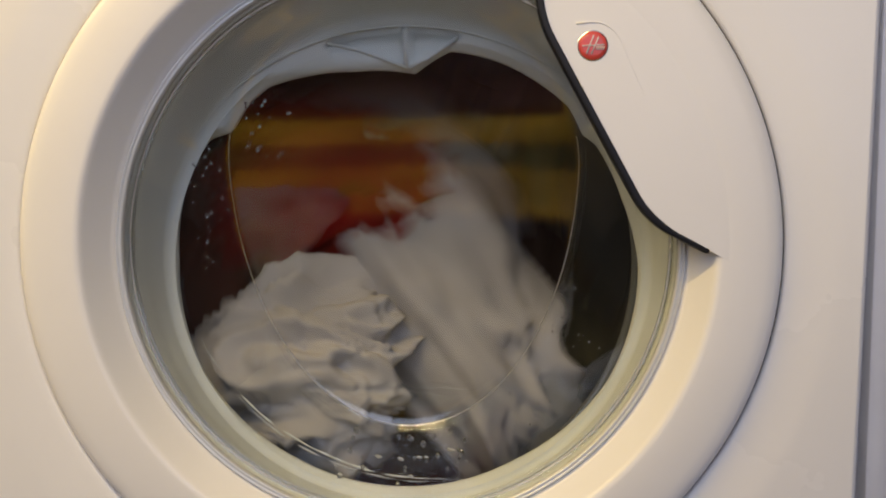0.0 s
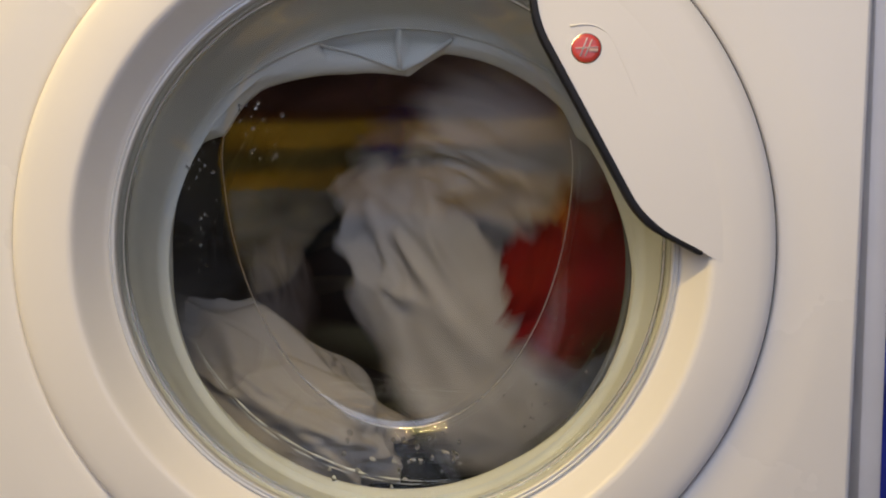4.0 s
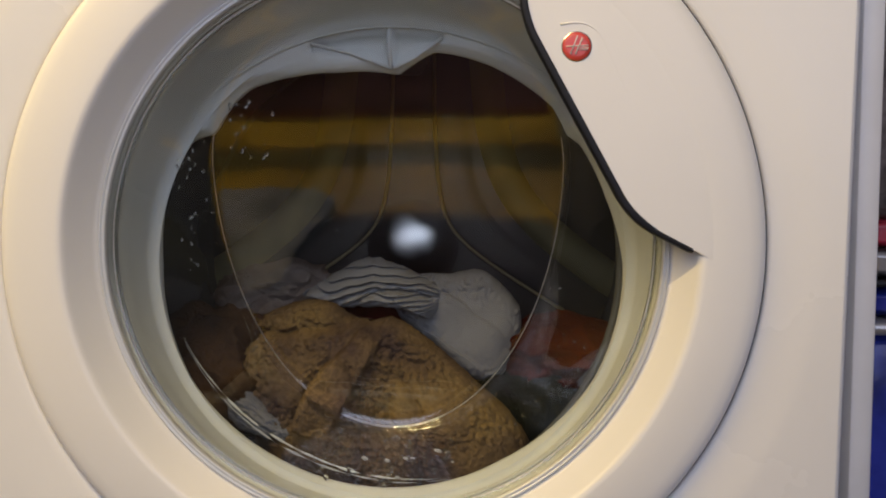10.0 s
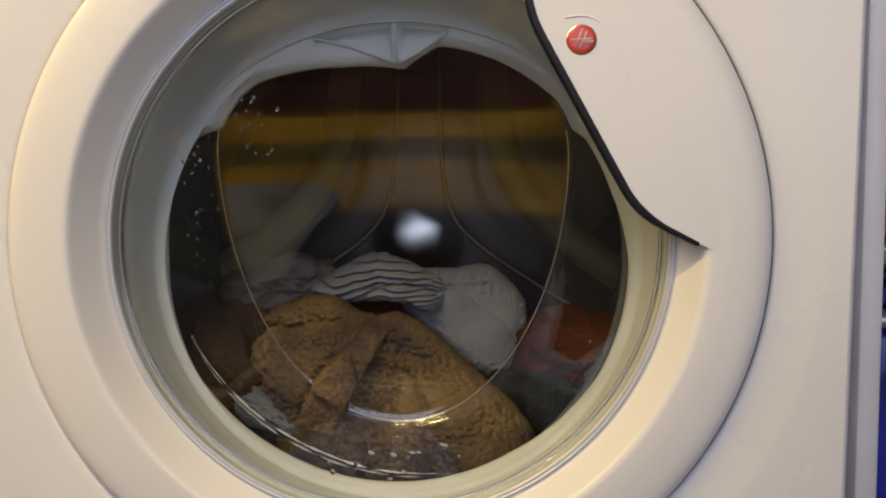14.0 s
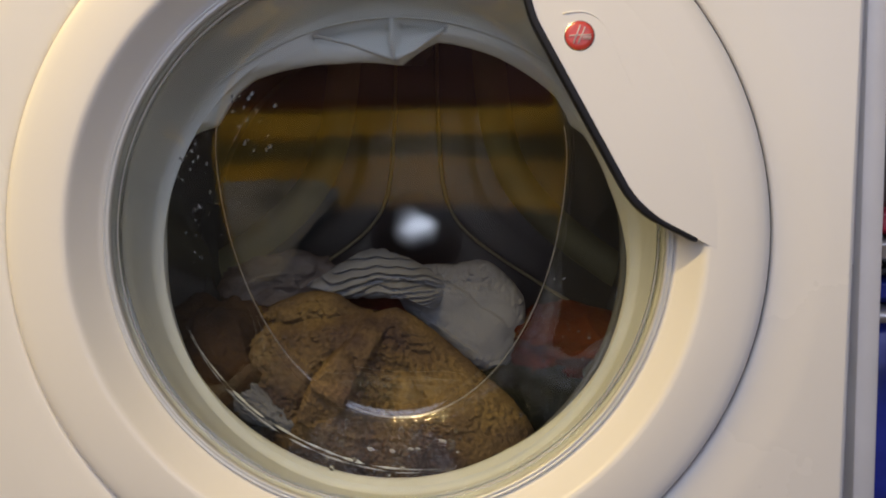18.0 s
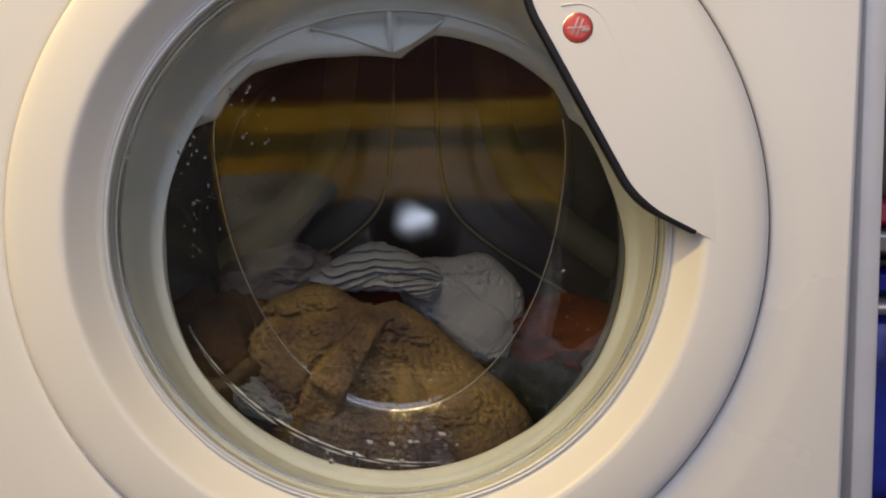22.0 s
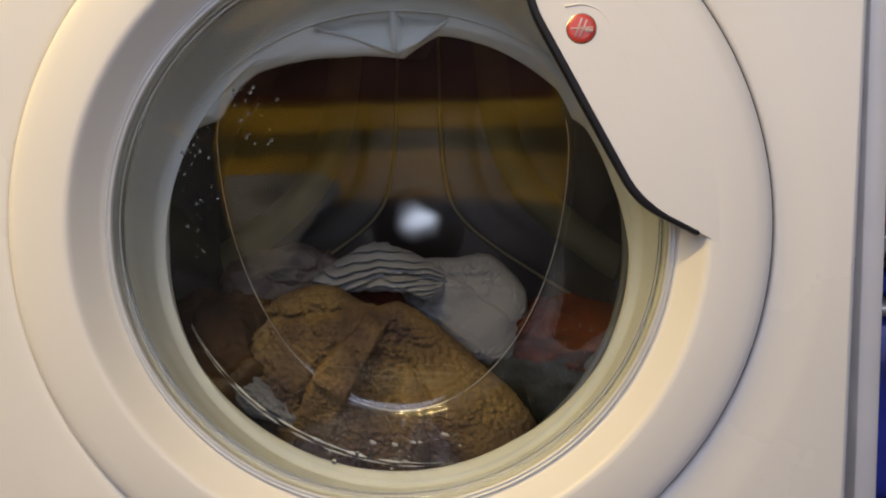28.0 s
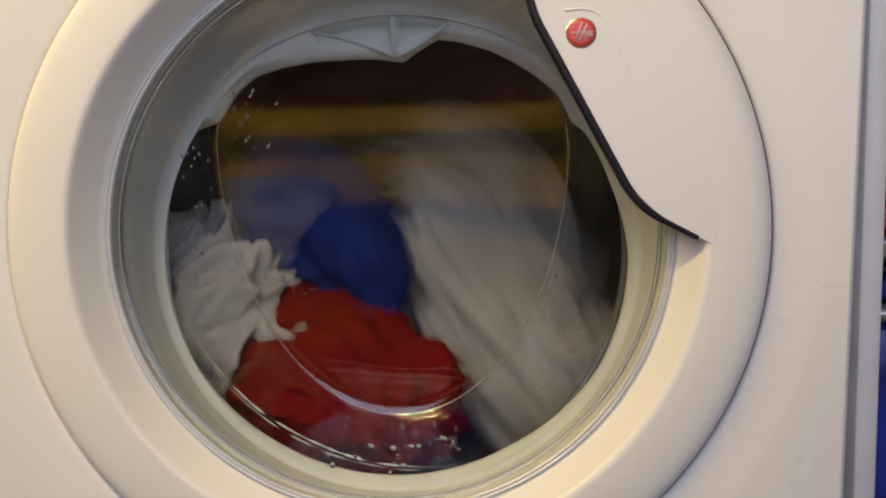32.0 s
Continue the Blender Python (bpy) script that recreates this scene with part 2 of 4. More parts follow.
structure("floor", box(-1.50, 1.25, -1.75, 0.72, -0.1, 0.0), FLOOR, "grey vinyl floor of the utility room")
structure("ceiling", box(-1.50, 1.25, -1.75, 0.72, 2.15, 2.25), CEILING, "white painted ceiling")
structure("wall_north", box(-1.60, 1.35, 0.72, 0.82, 0, 2.25), PLASTER, "plain painted wall behind the washing machine")
structure("wall_west", box(-1.60, -1.50, -1.75, 0.72, 0, 2.25), WARM_PLASTER, "plain unseen side wall, darkened to dim its reflection")
structure("wall_east", box(1.25, 1.35, -1.75, 0.72, 0, 2.25), DARK_PLASTER, "plain unseen side wall, darkened to dim its reflection")
south = tagged(new("wall_south"), "plain unseen wall with a window opening, darkened to dim its reflection", "wall", kind="structure")
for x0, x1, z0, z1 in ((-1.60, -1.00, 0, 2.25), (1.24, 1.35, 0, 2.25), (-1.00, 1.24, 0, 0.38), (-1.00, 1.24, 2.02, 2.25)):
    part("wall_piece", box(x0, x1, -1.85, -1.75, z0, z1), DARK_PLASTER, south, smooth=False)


def window(name, m, wide, high):
    """A framed pane, upright in its own x and z, at the pose of its middle."""
    ob = tagged(new(name), "white framed window with one clear pane", "window", kind="structure")
    ob.matrix_world = m
    x, z = wide / 2, high / 2
    for a, b, c, d in ((-x, 0.04 - x, -z, z), (x - 0.04, x, -z, z), (0.04 - x, x - 0.04, -z, 0.04 - z), (0.04 - x, x - 0.04, z - 0.04, z)):
        part("window_frame", box(a, b, -0.04, 0.04, c, d, 0.004), WHITE, ob)
    pane = part("pane", box(0.04 - x, x - 0.04, -0.002, 0.002, 0.04 - z, z - 0.04), GLASS, ob, smooth=False)
    pane.visible_shadow = False


window("window_1", pose(0.12, -1.80, 1.20), 2.24, 1.64)
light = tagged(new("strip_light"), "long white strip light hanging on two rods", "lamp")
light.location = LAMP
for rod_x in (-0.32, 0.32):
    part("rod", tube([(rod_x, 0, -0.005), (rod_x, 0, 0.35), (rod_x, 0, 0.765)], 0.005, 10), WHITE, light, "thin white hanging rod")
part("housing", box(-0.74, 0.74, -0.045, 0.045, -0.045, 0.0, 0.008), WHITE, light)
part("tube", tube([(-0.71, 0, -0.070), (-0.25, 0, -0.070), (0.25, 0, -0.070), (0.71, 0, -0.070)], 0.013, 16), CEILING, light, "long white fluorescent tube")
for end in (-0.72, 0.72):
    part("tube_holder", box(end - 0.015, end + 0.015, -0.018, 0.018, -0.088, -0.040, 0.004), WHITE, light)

# striped rug on the floor, mirrored in the door's glass
rug = tagged(new("rug"), "striped woven rug in red, yellow and olive on the floor", "rug")
STRIPES = ((0.55, (0.045, 0.028, 0.030)), (0.02, (0.30, 0.18, 0.06)), (0.165, (0.82, 0.53, 0.08)), (0.02, (0.46, 0.34, 0.09)), (0.05, (0.30, 0.25, 0.085)), (0.02, (0.46, 0.33, 0.09)),
           (0.11, (0.86, 0.55, 0.08)), (0.02, (0.42, 0.26, 0.08)), (0.03, (0.22, 0.09, 0.05)), (0.16, (0.20, 0.105, 0.105)), (0.22, (0.20, 0.115, 0.125)), (0.20, (0.11, 0.085, 0.095)))


def stripe(y0, depth):
    """One woven stripe across the rug, its edges drawn a little out of line."""
    bm = bmesh.new()
    rows = []
    for i in range(501):
        x = -0.42 + i * 0.002
        ya, yb = (q + 0.016 * noise.noise((x * 2.2, q * 1.7, 0.3)) + 0.004 * noise.noise((x * 14, q * 9, 2.0)) + 0.018 * noise.noise((x * 240, q * 3, 7.0)) for q in (y0 - 0.001, y0 - depth + 0.001))
        h = 0.012 + 0.004 * noise.noise((x * 3, y0 * 3, 5.0))
        rows.append([bm.verts.new(p) for p in ((x, ya, 0.0), (x, ya, h - 0.002), (x, ya - 0.003, h), (x, yb + 0.003, h), (x, yb, h - 0.002), (x, yb, 0.0))])
    for a, b in zip(rows, rows[1:]):
        for k in range(6):
            bm.faces.new((a[k], a[(k + 1) % 6], b[(k + 1) % 6], b[k]))
    bm.faces.new(rows[0]), bm.faces.new(rows[-1])
    bmesh.ops.recalc_face_normals(bm, faces=bm.faces)
    return bm


y = -0.08
for depth, c in STRIPES:
    m = cloth("woven_stripe", c, tuple(k * 0.38 for k in c), bscale=260, scale=3.6)
    part("stripe", stripe(y, depth), m, rug, smooth=False)
    y -= depth

# ---- the washing machine ----
machine = tagged(new("washing_machine"), "white front-loading washing machine with a round glass door", "washing machine")


def side_x(z):
    return 0.3036 + 0.0136 * (z - Z0)


def front_panel():
    """Front sheet with a round hole; its surround dips towards the door."""
    bm = bmesh.new()
    n = 160
    steps = [(0.2529, 0.030), (0.2529, 0.0088), (0.2535, 0.0074), (0.2552, 0.0066), (0.2600, 0.0056), (0.2700, 0.0040), (0.2850, 0.0020), (0.2900, 0.0015)]
    ring = []
    for i in range(n):
        a = 2 * math.pi * i / n
        c, s = math.cos(a), math.sin(a)
        col = [bm.verts.new((r * c * (1 if r < 0.28 else 0.99), y, Z0 + r * s)) for r, y in steps]
        ring.append(col)
    for i in range(n):
        p, q = ring[i], ring[(i + 1) % n]
        for j in range(len(steps) - 1):
            bm.faces.new((p[j], p[j + 1], q[j + 1], q[j]))
    outer = []
    for i in range(n):
        a = 2 * math.pi * i / n
        c, s = math.cos(a), math.sin(a)
        up = 0.85 - Z0 if s > 0 else Z0 - 0.004
        k = min(0.2990 / max(abs(c), 1e-6), up / max(abs(s), 1e-6))
        x, z = k * c, Z0 + k * s
        if abs(abs(x) - 0.2990) < 1e-4:
            x = math.copysign(side_x(z) - 0.0045, x)
        outer.append(bm.verts.new((x, 0.0005, z)))
    for i in range(n):
        j = (i + 1) % n
        bm.faces.new((ring[i][-1], outer[i], outer[j], ring[j][-1]))
    bmesh.ops.recalc_face_normals(bm, faces=bm.faces)
    return bm


part("front_panel", front_panel(), WHITE, machine, "white enamelled front panel")
for sx, nm in ((1, "side_panel"), (-1, "side_panel")):
    bm = bmesh.new()
    prof = [(-0.0046, 0.0005), (-0.0028, 0.0011), (-0.0011, 0.0028), (-0.0003, 0.0055), (0, 0.010), (0, 0.58), (-0.02, 0.58)]
    rows = [[bm.verts.new((sx * (side_x(z) + d), y, z)) for d, y in prof] for z in (0.004, 0.2, 0.4, 0.6, 0.85)]
    for a, b in zip(rows, rows[1:]):
        for j in range(len(prof) - 1):
            bm.faces.new((a[j], a[j + 1], b[j + 1], b[j]))
    bmesh.ops.recalc_face_normals(bm, faces=bm.faces)
    part(nm, bm, WHITE, machine)
part("top_panel", box(-0.310, 0.310, 0.002, 0.60, 0.85, 0.875, 0.006), WHITE, machine)
part("back_panel", box(-0.29, 0.29, 0.585, 0.60, 0.01, 0.85), WHITE, machine, smooth=False)

# door
door = part("door", lathe([(0.2505, 0.022), (0.2505, 0.006), (0.2497, 0.0028), (0.2478, 0.0004), (0.2445, -0.0012), (0.2380, -0.0020),
                           (0.2250, -0.0022), (0.2120, -0.0021), (0.2095, -0.0016), (0.2078, -0.0004), (0.2062, 0.0022),
                           (0.1968, 0.0195), (0.1950, 0.0222), (0.1936, 0.0234), (0.1936, 0.030)], 220), PLASTIC, machine, "white plastic door ring with an inward bevel")
# Dark ring laid into the gap round the door as its shade.
part("gap_shade_ring", lathe([(0.2495, 0.0105), (0.2515, 0.0100), (0.2531, 0.0105)], 200), GAP, door, "dark ring standing for the shade in the door gap")
part("chrome_ring", lathe([(0.1936, 0.0250), (0.1934, 0.0222), (0.1926, 0.0212), (0.1917, 0.0216), (0.1912, 0.0226), (0.1905, 0.0218),
                           (0.1896, 0.0216), (0.1888, 0.0226), (0.1886, 0.0270)], 220), CHROME, door, "satin chrome ring round the glass")


def rim_point(a, k=1.0):
    b = 0.113 if math.sin(a) > 0 else 0.200
    x, z = 0.1257 * math.cos(a) * k, 0.053 + b * math.sin(a) * k - (1 - k) * 0.05
    return Vector((x, 0.072 - 0.27 * z, z))


def wall_point(a, u):
    """A point of the bowl's wall: u from 0 at the flange to 1 at the rim; the sides bulge."""
    p, q = Vector((0.180 * math.cos(a), 0.0246, 0.180 * math.sin(a))), rim_point(a)
    low = min(1.0, max(0.0, (-math.sin(a) - 0.55) / 0.3))
    out, deep = u ** (1.25 - 0.25 * low), u ** (0.85 + 0.15 * low)
    return Vector((p.x + (q.x - p.x) * out, p.y + (q.y - p.y) * deep, p.z + (q.z - p.z) * out))


def bowl():
    """Glass bowl: a round flange, a wall and a slanting end face."""
    bm = bmesh.new()
    n = 168
    rings = []

    def flange(r, y):
        rings.append([(r * math.cos(a), y, r * math.sin(a)) for a in (2 * math.pi * i / n for i in range(n))])

    def rim(k, push=0.0):
        out = []
        for i in range(n):
            a = 2 * math.pi * i / n
            b = 0.113 if math.sin(a) > 0 else 0.200
            x, z = 0.1257 * math.cos(a) * k, 0.053 + b * math.sin(a) * k
            z -= (1 - k) * 0.05
            out.append((x, 0.072 - 0.27 * z + push * (1 - k * k), z))
        rings.append(out)

    for r, y in ((0.1886, 0.0240), (0.1868, 0.0228), (0.1850, 0.0226), (0.1838, 0.0236), (0.1815, 0.0236), (0.1800, 0.0246)):
        flange(r, y)
    base = rings[-1]
    rim(1.0)
    end = rings.pop()
    for u in (0.02, 0.06, 0.14, 0.25, 0.4, 0.55, 0.66, 0.72):
        rings.append([tuple(wall_point(2 * math.pi * i / n, u)) for i in range(n)])
    # rounded turn from the wall into the end face
    for s in (0, 0.1, 0.2, 0.3, 0.4, 0.5, 0.6, 0.7, 0.8, 0.9, 1.0):
        row = []
        for i in range(n):
            a = 2 * math.pi * i / n
            e, w, f = Vector(end[i]), Vector(base[i]), rim_point(a, 0.8)
            low = min(1.0, max(0.0, (-math.sin(a) - 0.55) / 0.3))
            p0, p1 = e + (w - e).normalized() * min(0.003 + 0.014 * low, (w - e).length * 0.24), e + (f - e).normalized() * (0.003 + 0.011 * low)
            row.append(tuple((1 - s) ** 2 * p0 + 2 * s * (1 - s) * e + s * s * p1))
        rings.append(row)
    for k in (0.82, 0.7, 0.5, 0.3, 0.15, 0.08):
        rim(k, 0.001)
    vs = [[bm.verts.new((x, y, Z0 + z)) for x, y, z in r] for r in rings]
    for a, b in zip(vs, vs[1:]):
        for i in range(n):
            j = (i + 1) % n
            bm.faces.new((a[i], a[j], b[j], b[i]))
    bm.faces.new(vs[-1])
    bmesh.ops.recalc_face_normals(bm, faces=bm.faces)
    return bm


glass = part("glass_bowl", bowl(), GLASS, door, "clear glass bowl with water drops inside")
thick = glass.modifiers.new("thickness", "SOLIDIFY")
thick.thickness, thick.offset = 0.0075, -1
glass.visible_shadow = False
bead_path = [rim_point(radians(a)) + Vector((0, 0.002, Z0)) for a in range(-192, 13, 3)]
bead = part("glass_edge", tube(bead_path, lambda t: 0.0002 + 0.0004 * math.sin(math.pi * t) ** 2, 10), CLEAR, door, "thick rounded edge of the glass bowl")
bead.visible_shadow = False
step_line = part("glass_step", tube([(0.1832 * math.cos(radians(a)), 0.0231, Z0 + 0.1832 * math.sin(radians(a))) for a in range(0, 361, 2)], 0.0006, 8), CLEAR, door, "moulded step in the glass rim")
step_line.visible_shadow = False


def drops():
    """Water drops clinging to the inside of the glass."""
    rnd = random.Random(7)
    bm = bmesh.new()
    spots = []
    for _ in range(36):
        spots.append((radians(rnd.uniform(167, 200)), rnd.uniform(0.64, 0.97), rnd.uniform(0.0004, 0.0012)))
    for _ in range(40):
        spots.append((radians(rnd.uniform(-58, -22)), rnd.uniform(0.35, 0.95), rnd.uniform(0.0003, 0.0009)))
    for _ in range(26):
        spots.append((radians(rnd.uniform(-112, -70)), rnd.uniform(0.25, 0.9), rnd.uniform(0.0006, 0.0022)))
    for a, u, r in spots:
        c = wall_point(a, u) + Vector((0, 0.0035, Z0)) + Vector((math.cos(a), 0, math.sin(a))) * 0.002
        made = bmesh.ops.create_icosphere(bm, subdivisions=2, radius=r)["verts"]
        for v in made:
            v.co = c + Vector((v.co.x, v.co.y * 0.7, v.co.z * 1.35 - abs(v.co.x) * 0.2))
    for _ in range(22):
        c = Vector((rnd.uniform(-0.113, -0.080), 0, rnd.uniform(0.060, 0.100)))
        c.y = 0.072 - 0.27 * c.z + 0.0042
        r = rnd.uniform(0.0006, 0.0015)
        made = bmesh.ops.create_icosphere(bm, subdivisions=2, radius=r)["verts"]
        for v in made:
            v.co = c + Vector((v.co.x, v.co.y * 0.6, v.co.z * 1.2 + Z0))
    return bm


beads = part("water_drops", drops(), WATER, door, "clear water drops on the glass")
beads["kind"] = "stuff"
beads.visible_shadow = False

FOAM = material("dried_foam", (0.36, 0.36, 0.34), 0.6, vary=0.1, scale=60)


def foam():
    """Flecks of foam left on the lower glass: flat, uneven lumps."""
    rnd = random.Random(19)
    bm = bmesh.new()
    for _ in range(9):
        a, u, r = radians(rnd.uniform(-112, -72)), rnd.uniform(0.32, 0.66), rnd.uniform(0.0006, 0.0021)
        c = wall_point(a, u) + Vector((0, 0.0035, Z0)) + Vector((math.cos(a), 0, math.sin(a))) * 0.002
        long, turn = rnd.uniform(1.0, 1.9), rnd.uniform(-0.5, 0.5)
        for v in bmesh.ops.create_icosphere(bm, subdivisions=2, radius=r)["verts"]:
            k = 1 + 0.6 * noise.noise(v.co / r * 1.3 + c * 90)
            x, z = v.co.x * long * k, v.co.z * 0.75 * k
            v.co = c + Vector((x * math.cos(turn) - z * math.sin(turn), v.co.y * 0.35, x * math.sin(turn) + z * math.cos(turn)))
    return bm


flecks = part("foam_flecks", foam(), FOAM, door, "pale flecks of foam dried on the glass")
flecks["kind"] = "stuff"

# handle plate on the door with its black trim
TRIM = rounded_path([(0.0926, 0.1935), (0.0932, 0.1480), (0.1654, 0.0187), (0.2025, 0.0005)], [0.018, 0.020])


def resample(path, n):
    """n points at even steps along a path."""
    length = [0.0]
    for a, b in zip(path, path[1:]):
        length.append(length[-1] + (b - a).length)
    t = np.linspace(0, length[-1], n)
    return list(zip(np.interp(t, length, [p.x for p in path]), np.interp(t, length, [p.y for p in path])))


def plate():
    """Strip between the trim and the ring's bevel, with a wall down to the glass."""
    bm = bmesh.new()
    n, m = 70, 8
    inner = resample(TRIM, n)
    top, low = math.degrees(math.atan2(inner[0][1], inner[0][0])), -1.6
    rows = []
    for i, (x, z) in enumerate(inner):
        a = radians(top + (low - top) * i / (n - 1))
        ox, oz = 0.2150 * math.cos(a), 0.2150 * math.sin(a)
        row = [bm.verts.new((x, 0.0235, Z0 + z))]
        row += [bm.verts.new((x + (ox - x) * k / m, -0.00228 + 0.00012 * (k / m) ** 4, Z0 + z + (oz - z) * k / m)) for k in range(m + 1)]
        rows.append(row)
    for p, q in zip(rows, rows[1:]):
        for j in range(m + 1):
            bm.faces.new((p[j], p[j + 1], q[j + 1], q[j]))
    last = rows[-1]
    back = [bm.verts.new((v.co.x, 0.0235, v.co.z)) for v in last[2:]]
    line, deep = last[1:], [last[0]] + back
    for j in range(len(line) - 1):
        bm.faces.new((line[j], line[j + 1], deep[j + 1], deep[j]))
    bmesh.ops.recalc_face_normals(bm, faces=bm.faces)
    return bm


handle = part("handle_plate", plate(), PLASTIC, door, "white grip plate across the door")
sharp(handle)
rim_path = [Vector((v.x, Z0 + v.y)) for v in rounded_path([(0.0920, 0.1935), (0.0926, 0.1480), (0.1646, 0.0188), (0.2012, 0.0002)], [0.018, 0.020], 12)]
part("handle_trim", ribbon(rim_path, 0.0046, -0.0036, 0.0060, lambda t: 1.0 - 0.35 * max(0, (t - 0.8) / 0.2)), BLACK, door, "black rubber trim along the grip plate")
crease = [(v.x, -0.0023, Z0 + v.y) for v in rounded_path([(0.1160, 0.1425), (0.1375, 0.1455), (0.1600, 0.0970)], [0.016], 14)]
part("grip_crease", tube(crease, lambda t: 0.0007 * (1.06 - t)), PLASTIC, door)

# round red badge with its mark as plain strokes
BX, BZ = 0.1265, Z0 + 0.1287


def disc(r, y0, y1, dome=0.0):
    bm = bmesh.new()
    n = 48
    prof = [(r, y1), (r, y0 + 0.0006), (r * 0.94, y0), (r * 0.6, y0 - dome * 0.6), (r * 0.25, y0 - dome)]
    rows = [[bm.verts.new((BX + q * math.cos(a), y, BZ + q * math.sin(a))) for a in (2 * math.pi * i / n for i in range(n))] for q, y in prof]
    for a, b in zip(rows, rows[1:]):
        for i in range(n):
            bm.faces.new((a[i], a[(i + 1) % n], b[(i + 1) % n], b[i]))
    bm.faces.new(rows[-1])
    bmesh.ops.recalc_face_normals(bm, faces=bm.faces)
    return bm


badge = part("badge", disc(0.0098, -0.0028, -0.0018), SILVER, door, "round red enamel badge with a silver rim")
part("badge_face", disc(0.0092, -0.0031, -0.0024, 0.0002), RED, badge)
for pts, w in (([(-0.0040, -0.0050), (0.0002, 0.0062)], 0.0007), ([(-0.0010, -0.0052), (0.0032, 0.0050)], 0.0007), ([(-0.0068, -0.0002), (0.0070, 0.0006)], 0.0005),
               *(([(x, -0.0026), (x + 0.0006, -0.0006)], 0.0005) for x in (0.0020, 0.0031, 0.0042, 0.0053, 0.0064))):
    part("mark_stroke", ribbon([Vector((BX + x, BZ + z)) for x, z in pts], w, -0.0039, -0.0030, bevel=0.0), WHITE_INK, badge)

# gasket
LIPS = [(-180, 0.177), (-150, 0.180), (-120, 0.175), (-90, 0.173), (-60, 0.172), (-29, 0.177), (0, 0.1755), (18, 0.1700), (33, 0.1690), (37, 0.1650), (45, 0.1705), (54, 0.1692), (64, 0.1680),
        (74.7, 0.1654), (78.9, 0.1640), (84, 0.1526), (87.9, 0.1440), (91.3, 0.1450), (106, 0.1512), (118, 0.1610), (128.7, 0.1710), (135, 0.1715), (142, 0.1680), (144, 0.1680),
        (148.7, 0.1790), (160, 0.1810), (180, 0.177)]


def lip(deg):
    a = (deg + 180) % 360 - 180
    return float(np.interp(a, [p[0] for p in LIPS], [p[1] for p in LIPS]))


def gasket_mesh():
    bm = bmesh.new()
    n = 360
    cz = Z0 - 0.018
    rows = []
    for i in range(n):
        deg = i
        a = radians(deg)
        c, s = math.cos(a), math.sin(a)
        l = lip(deg)
        pts = []
        # from the sealing face at the door to the lip, then back to the drum
        for r, y, shift in ((0.2050, 0.034, 0), (0.1930, 0.034, 0), (0.1907, 0.037, 0), (0.1899, 0.041, 0), (0.1904, 0.046, 0.1), (0.1897, 0.051, 0.2), (0.1883, 0.056, 0.3),
                            (0.1876, 0.062, 0.45), (0.1868, 0.069, 0.6), (0.1852, 0.076, 0.7), (0.1840, 0.082, 0.8), (0.1826, 0.088, 1.0)):
            pts.append((r * c, y, Z0 - 0.018 * shift + r * s))
        # two moulded pockets over the deflector, either side of its rib
        edge = float(np.interp(deg, (77, 84, 89, 92, 100, 111), (0.1745, 0.1585, 0.1500, 0.1515, 0.1610, 0.1745)))
        sunk = 0.016 if 78 <= deg <= 110 and abs(deg - 90.5) > 1 else 0.0
        if sunk == 0:
            edge = max(l + 0.006, min(edge, 0.170))
        for r, y in ((0.1765, 0.0886), (0.1760, 0.0886 + sunk), (edge + 0.0006, 0.0900 + sunk), (edge, 0.0900)):
            pts.append((r * c, y, cz + r * s))
        for k, y in ((0.0045, 0.0925), (0.0012, 0.0955), (0.0, 0.0985), (0.0006, 0.1015), (0.003, 0.104), (0.02, 0.106), (0.045, 0.108)):
            pts.append(((l + k) * c, y, cz + (l + k) * s))
        rows.append([bm.verts.new(p) for p in pts])
    for i in range(n):
        p, q = rows[i], rows[(i + 1) % n]
        for j in range(len(p) - 1):
            bm.faces.new((p[j], p[j + 1], q[j + 1], q[j]))
    bmesh.ops.recalc_face_normals(bm, faces=bm.faces)
    return bm


gasket = part("door_gasket", gasket_mesh(), GASKET, machine, "light grey rubber door gasket with a pointed deflector")


def polar(r, deg, y):
    a = radians(deg)
    return (r * math.cos(a), y, Z0 - 0.018 + r * math.sin(a))


part("deflector_rib", tube([polar(0.178, 90.6, 0.0885), polar(0.165, 90.7, 0.0900), polar(0.1475, 90.2, 0.0912)], 0.0019, 10), GASKET, gasket)
part("deflector_rib", tube([polar(0.176, 110, 0.0892), polar(0.163, 102, 0.0898), polar(0.1475, 90, 0.0905)], 0.0012, 10), GASKET, gasket)
part("deflector_rib", tube([polar(0.1475, 89.5, 0.0905), polar(0.155, 84.5, 0.0905), polar(0.174, 77.5, 0.089)], 0.0014, 10), GASKET, gasket)
part("gasket_fold", tube([polar(0.1775 + 0.007 * abs((a - 92) / 45) ** 2, a, 0.0864) for a in range(44, 142, 2)], 0.0006, 12), GASKET, gasket)


def glint_ridge(r0, swell, seed, size):
    """A thin, broken ridge along the lip, added for a pale line in the glass."""
    path = [polar(r0 + swell * abs((a - 245) / 40) ** 1.6 + 0.0006 * noise.noise((a * 0.09, seed, 0)), a, 0.110) for a in np.arange(200, 286, 0.5)]
    return tube(path, lambda t: size * max(0.04, min(1.0, 0.55 + 1.6 * noise.noise((t * 17, seed, 3)))) * math.sin(math.pi * (0.02 + 0.96 * t)), 8)


part("glint_line", glint_ridge(0.1655, 0.008, 1.0, 0.0013), GASKET, gasket, "thin ridge added for the pale line mirrored in the glass")
part("glint_line", glint_ridge(0.1690, 0.006, 7.0, 0.0009), GASKET_DARK, gasket)

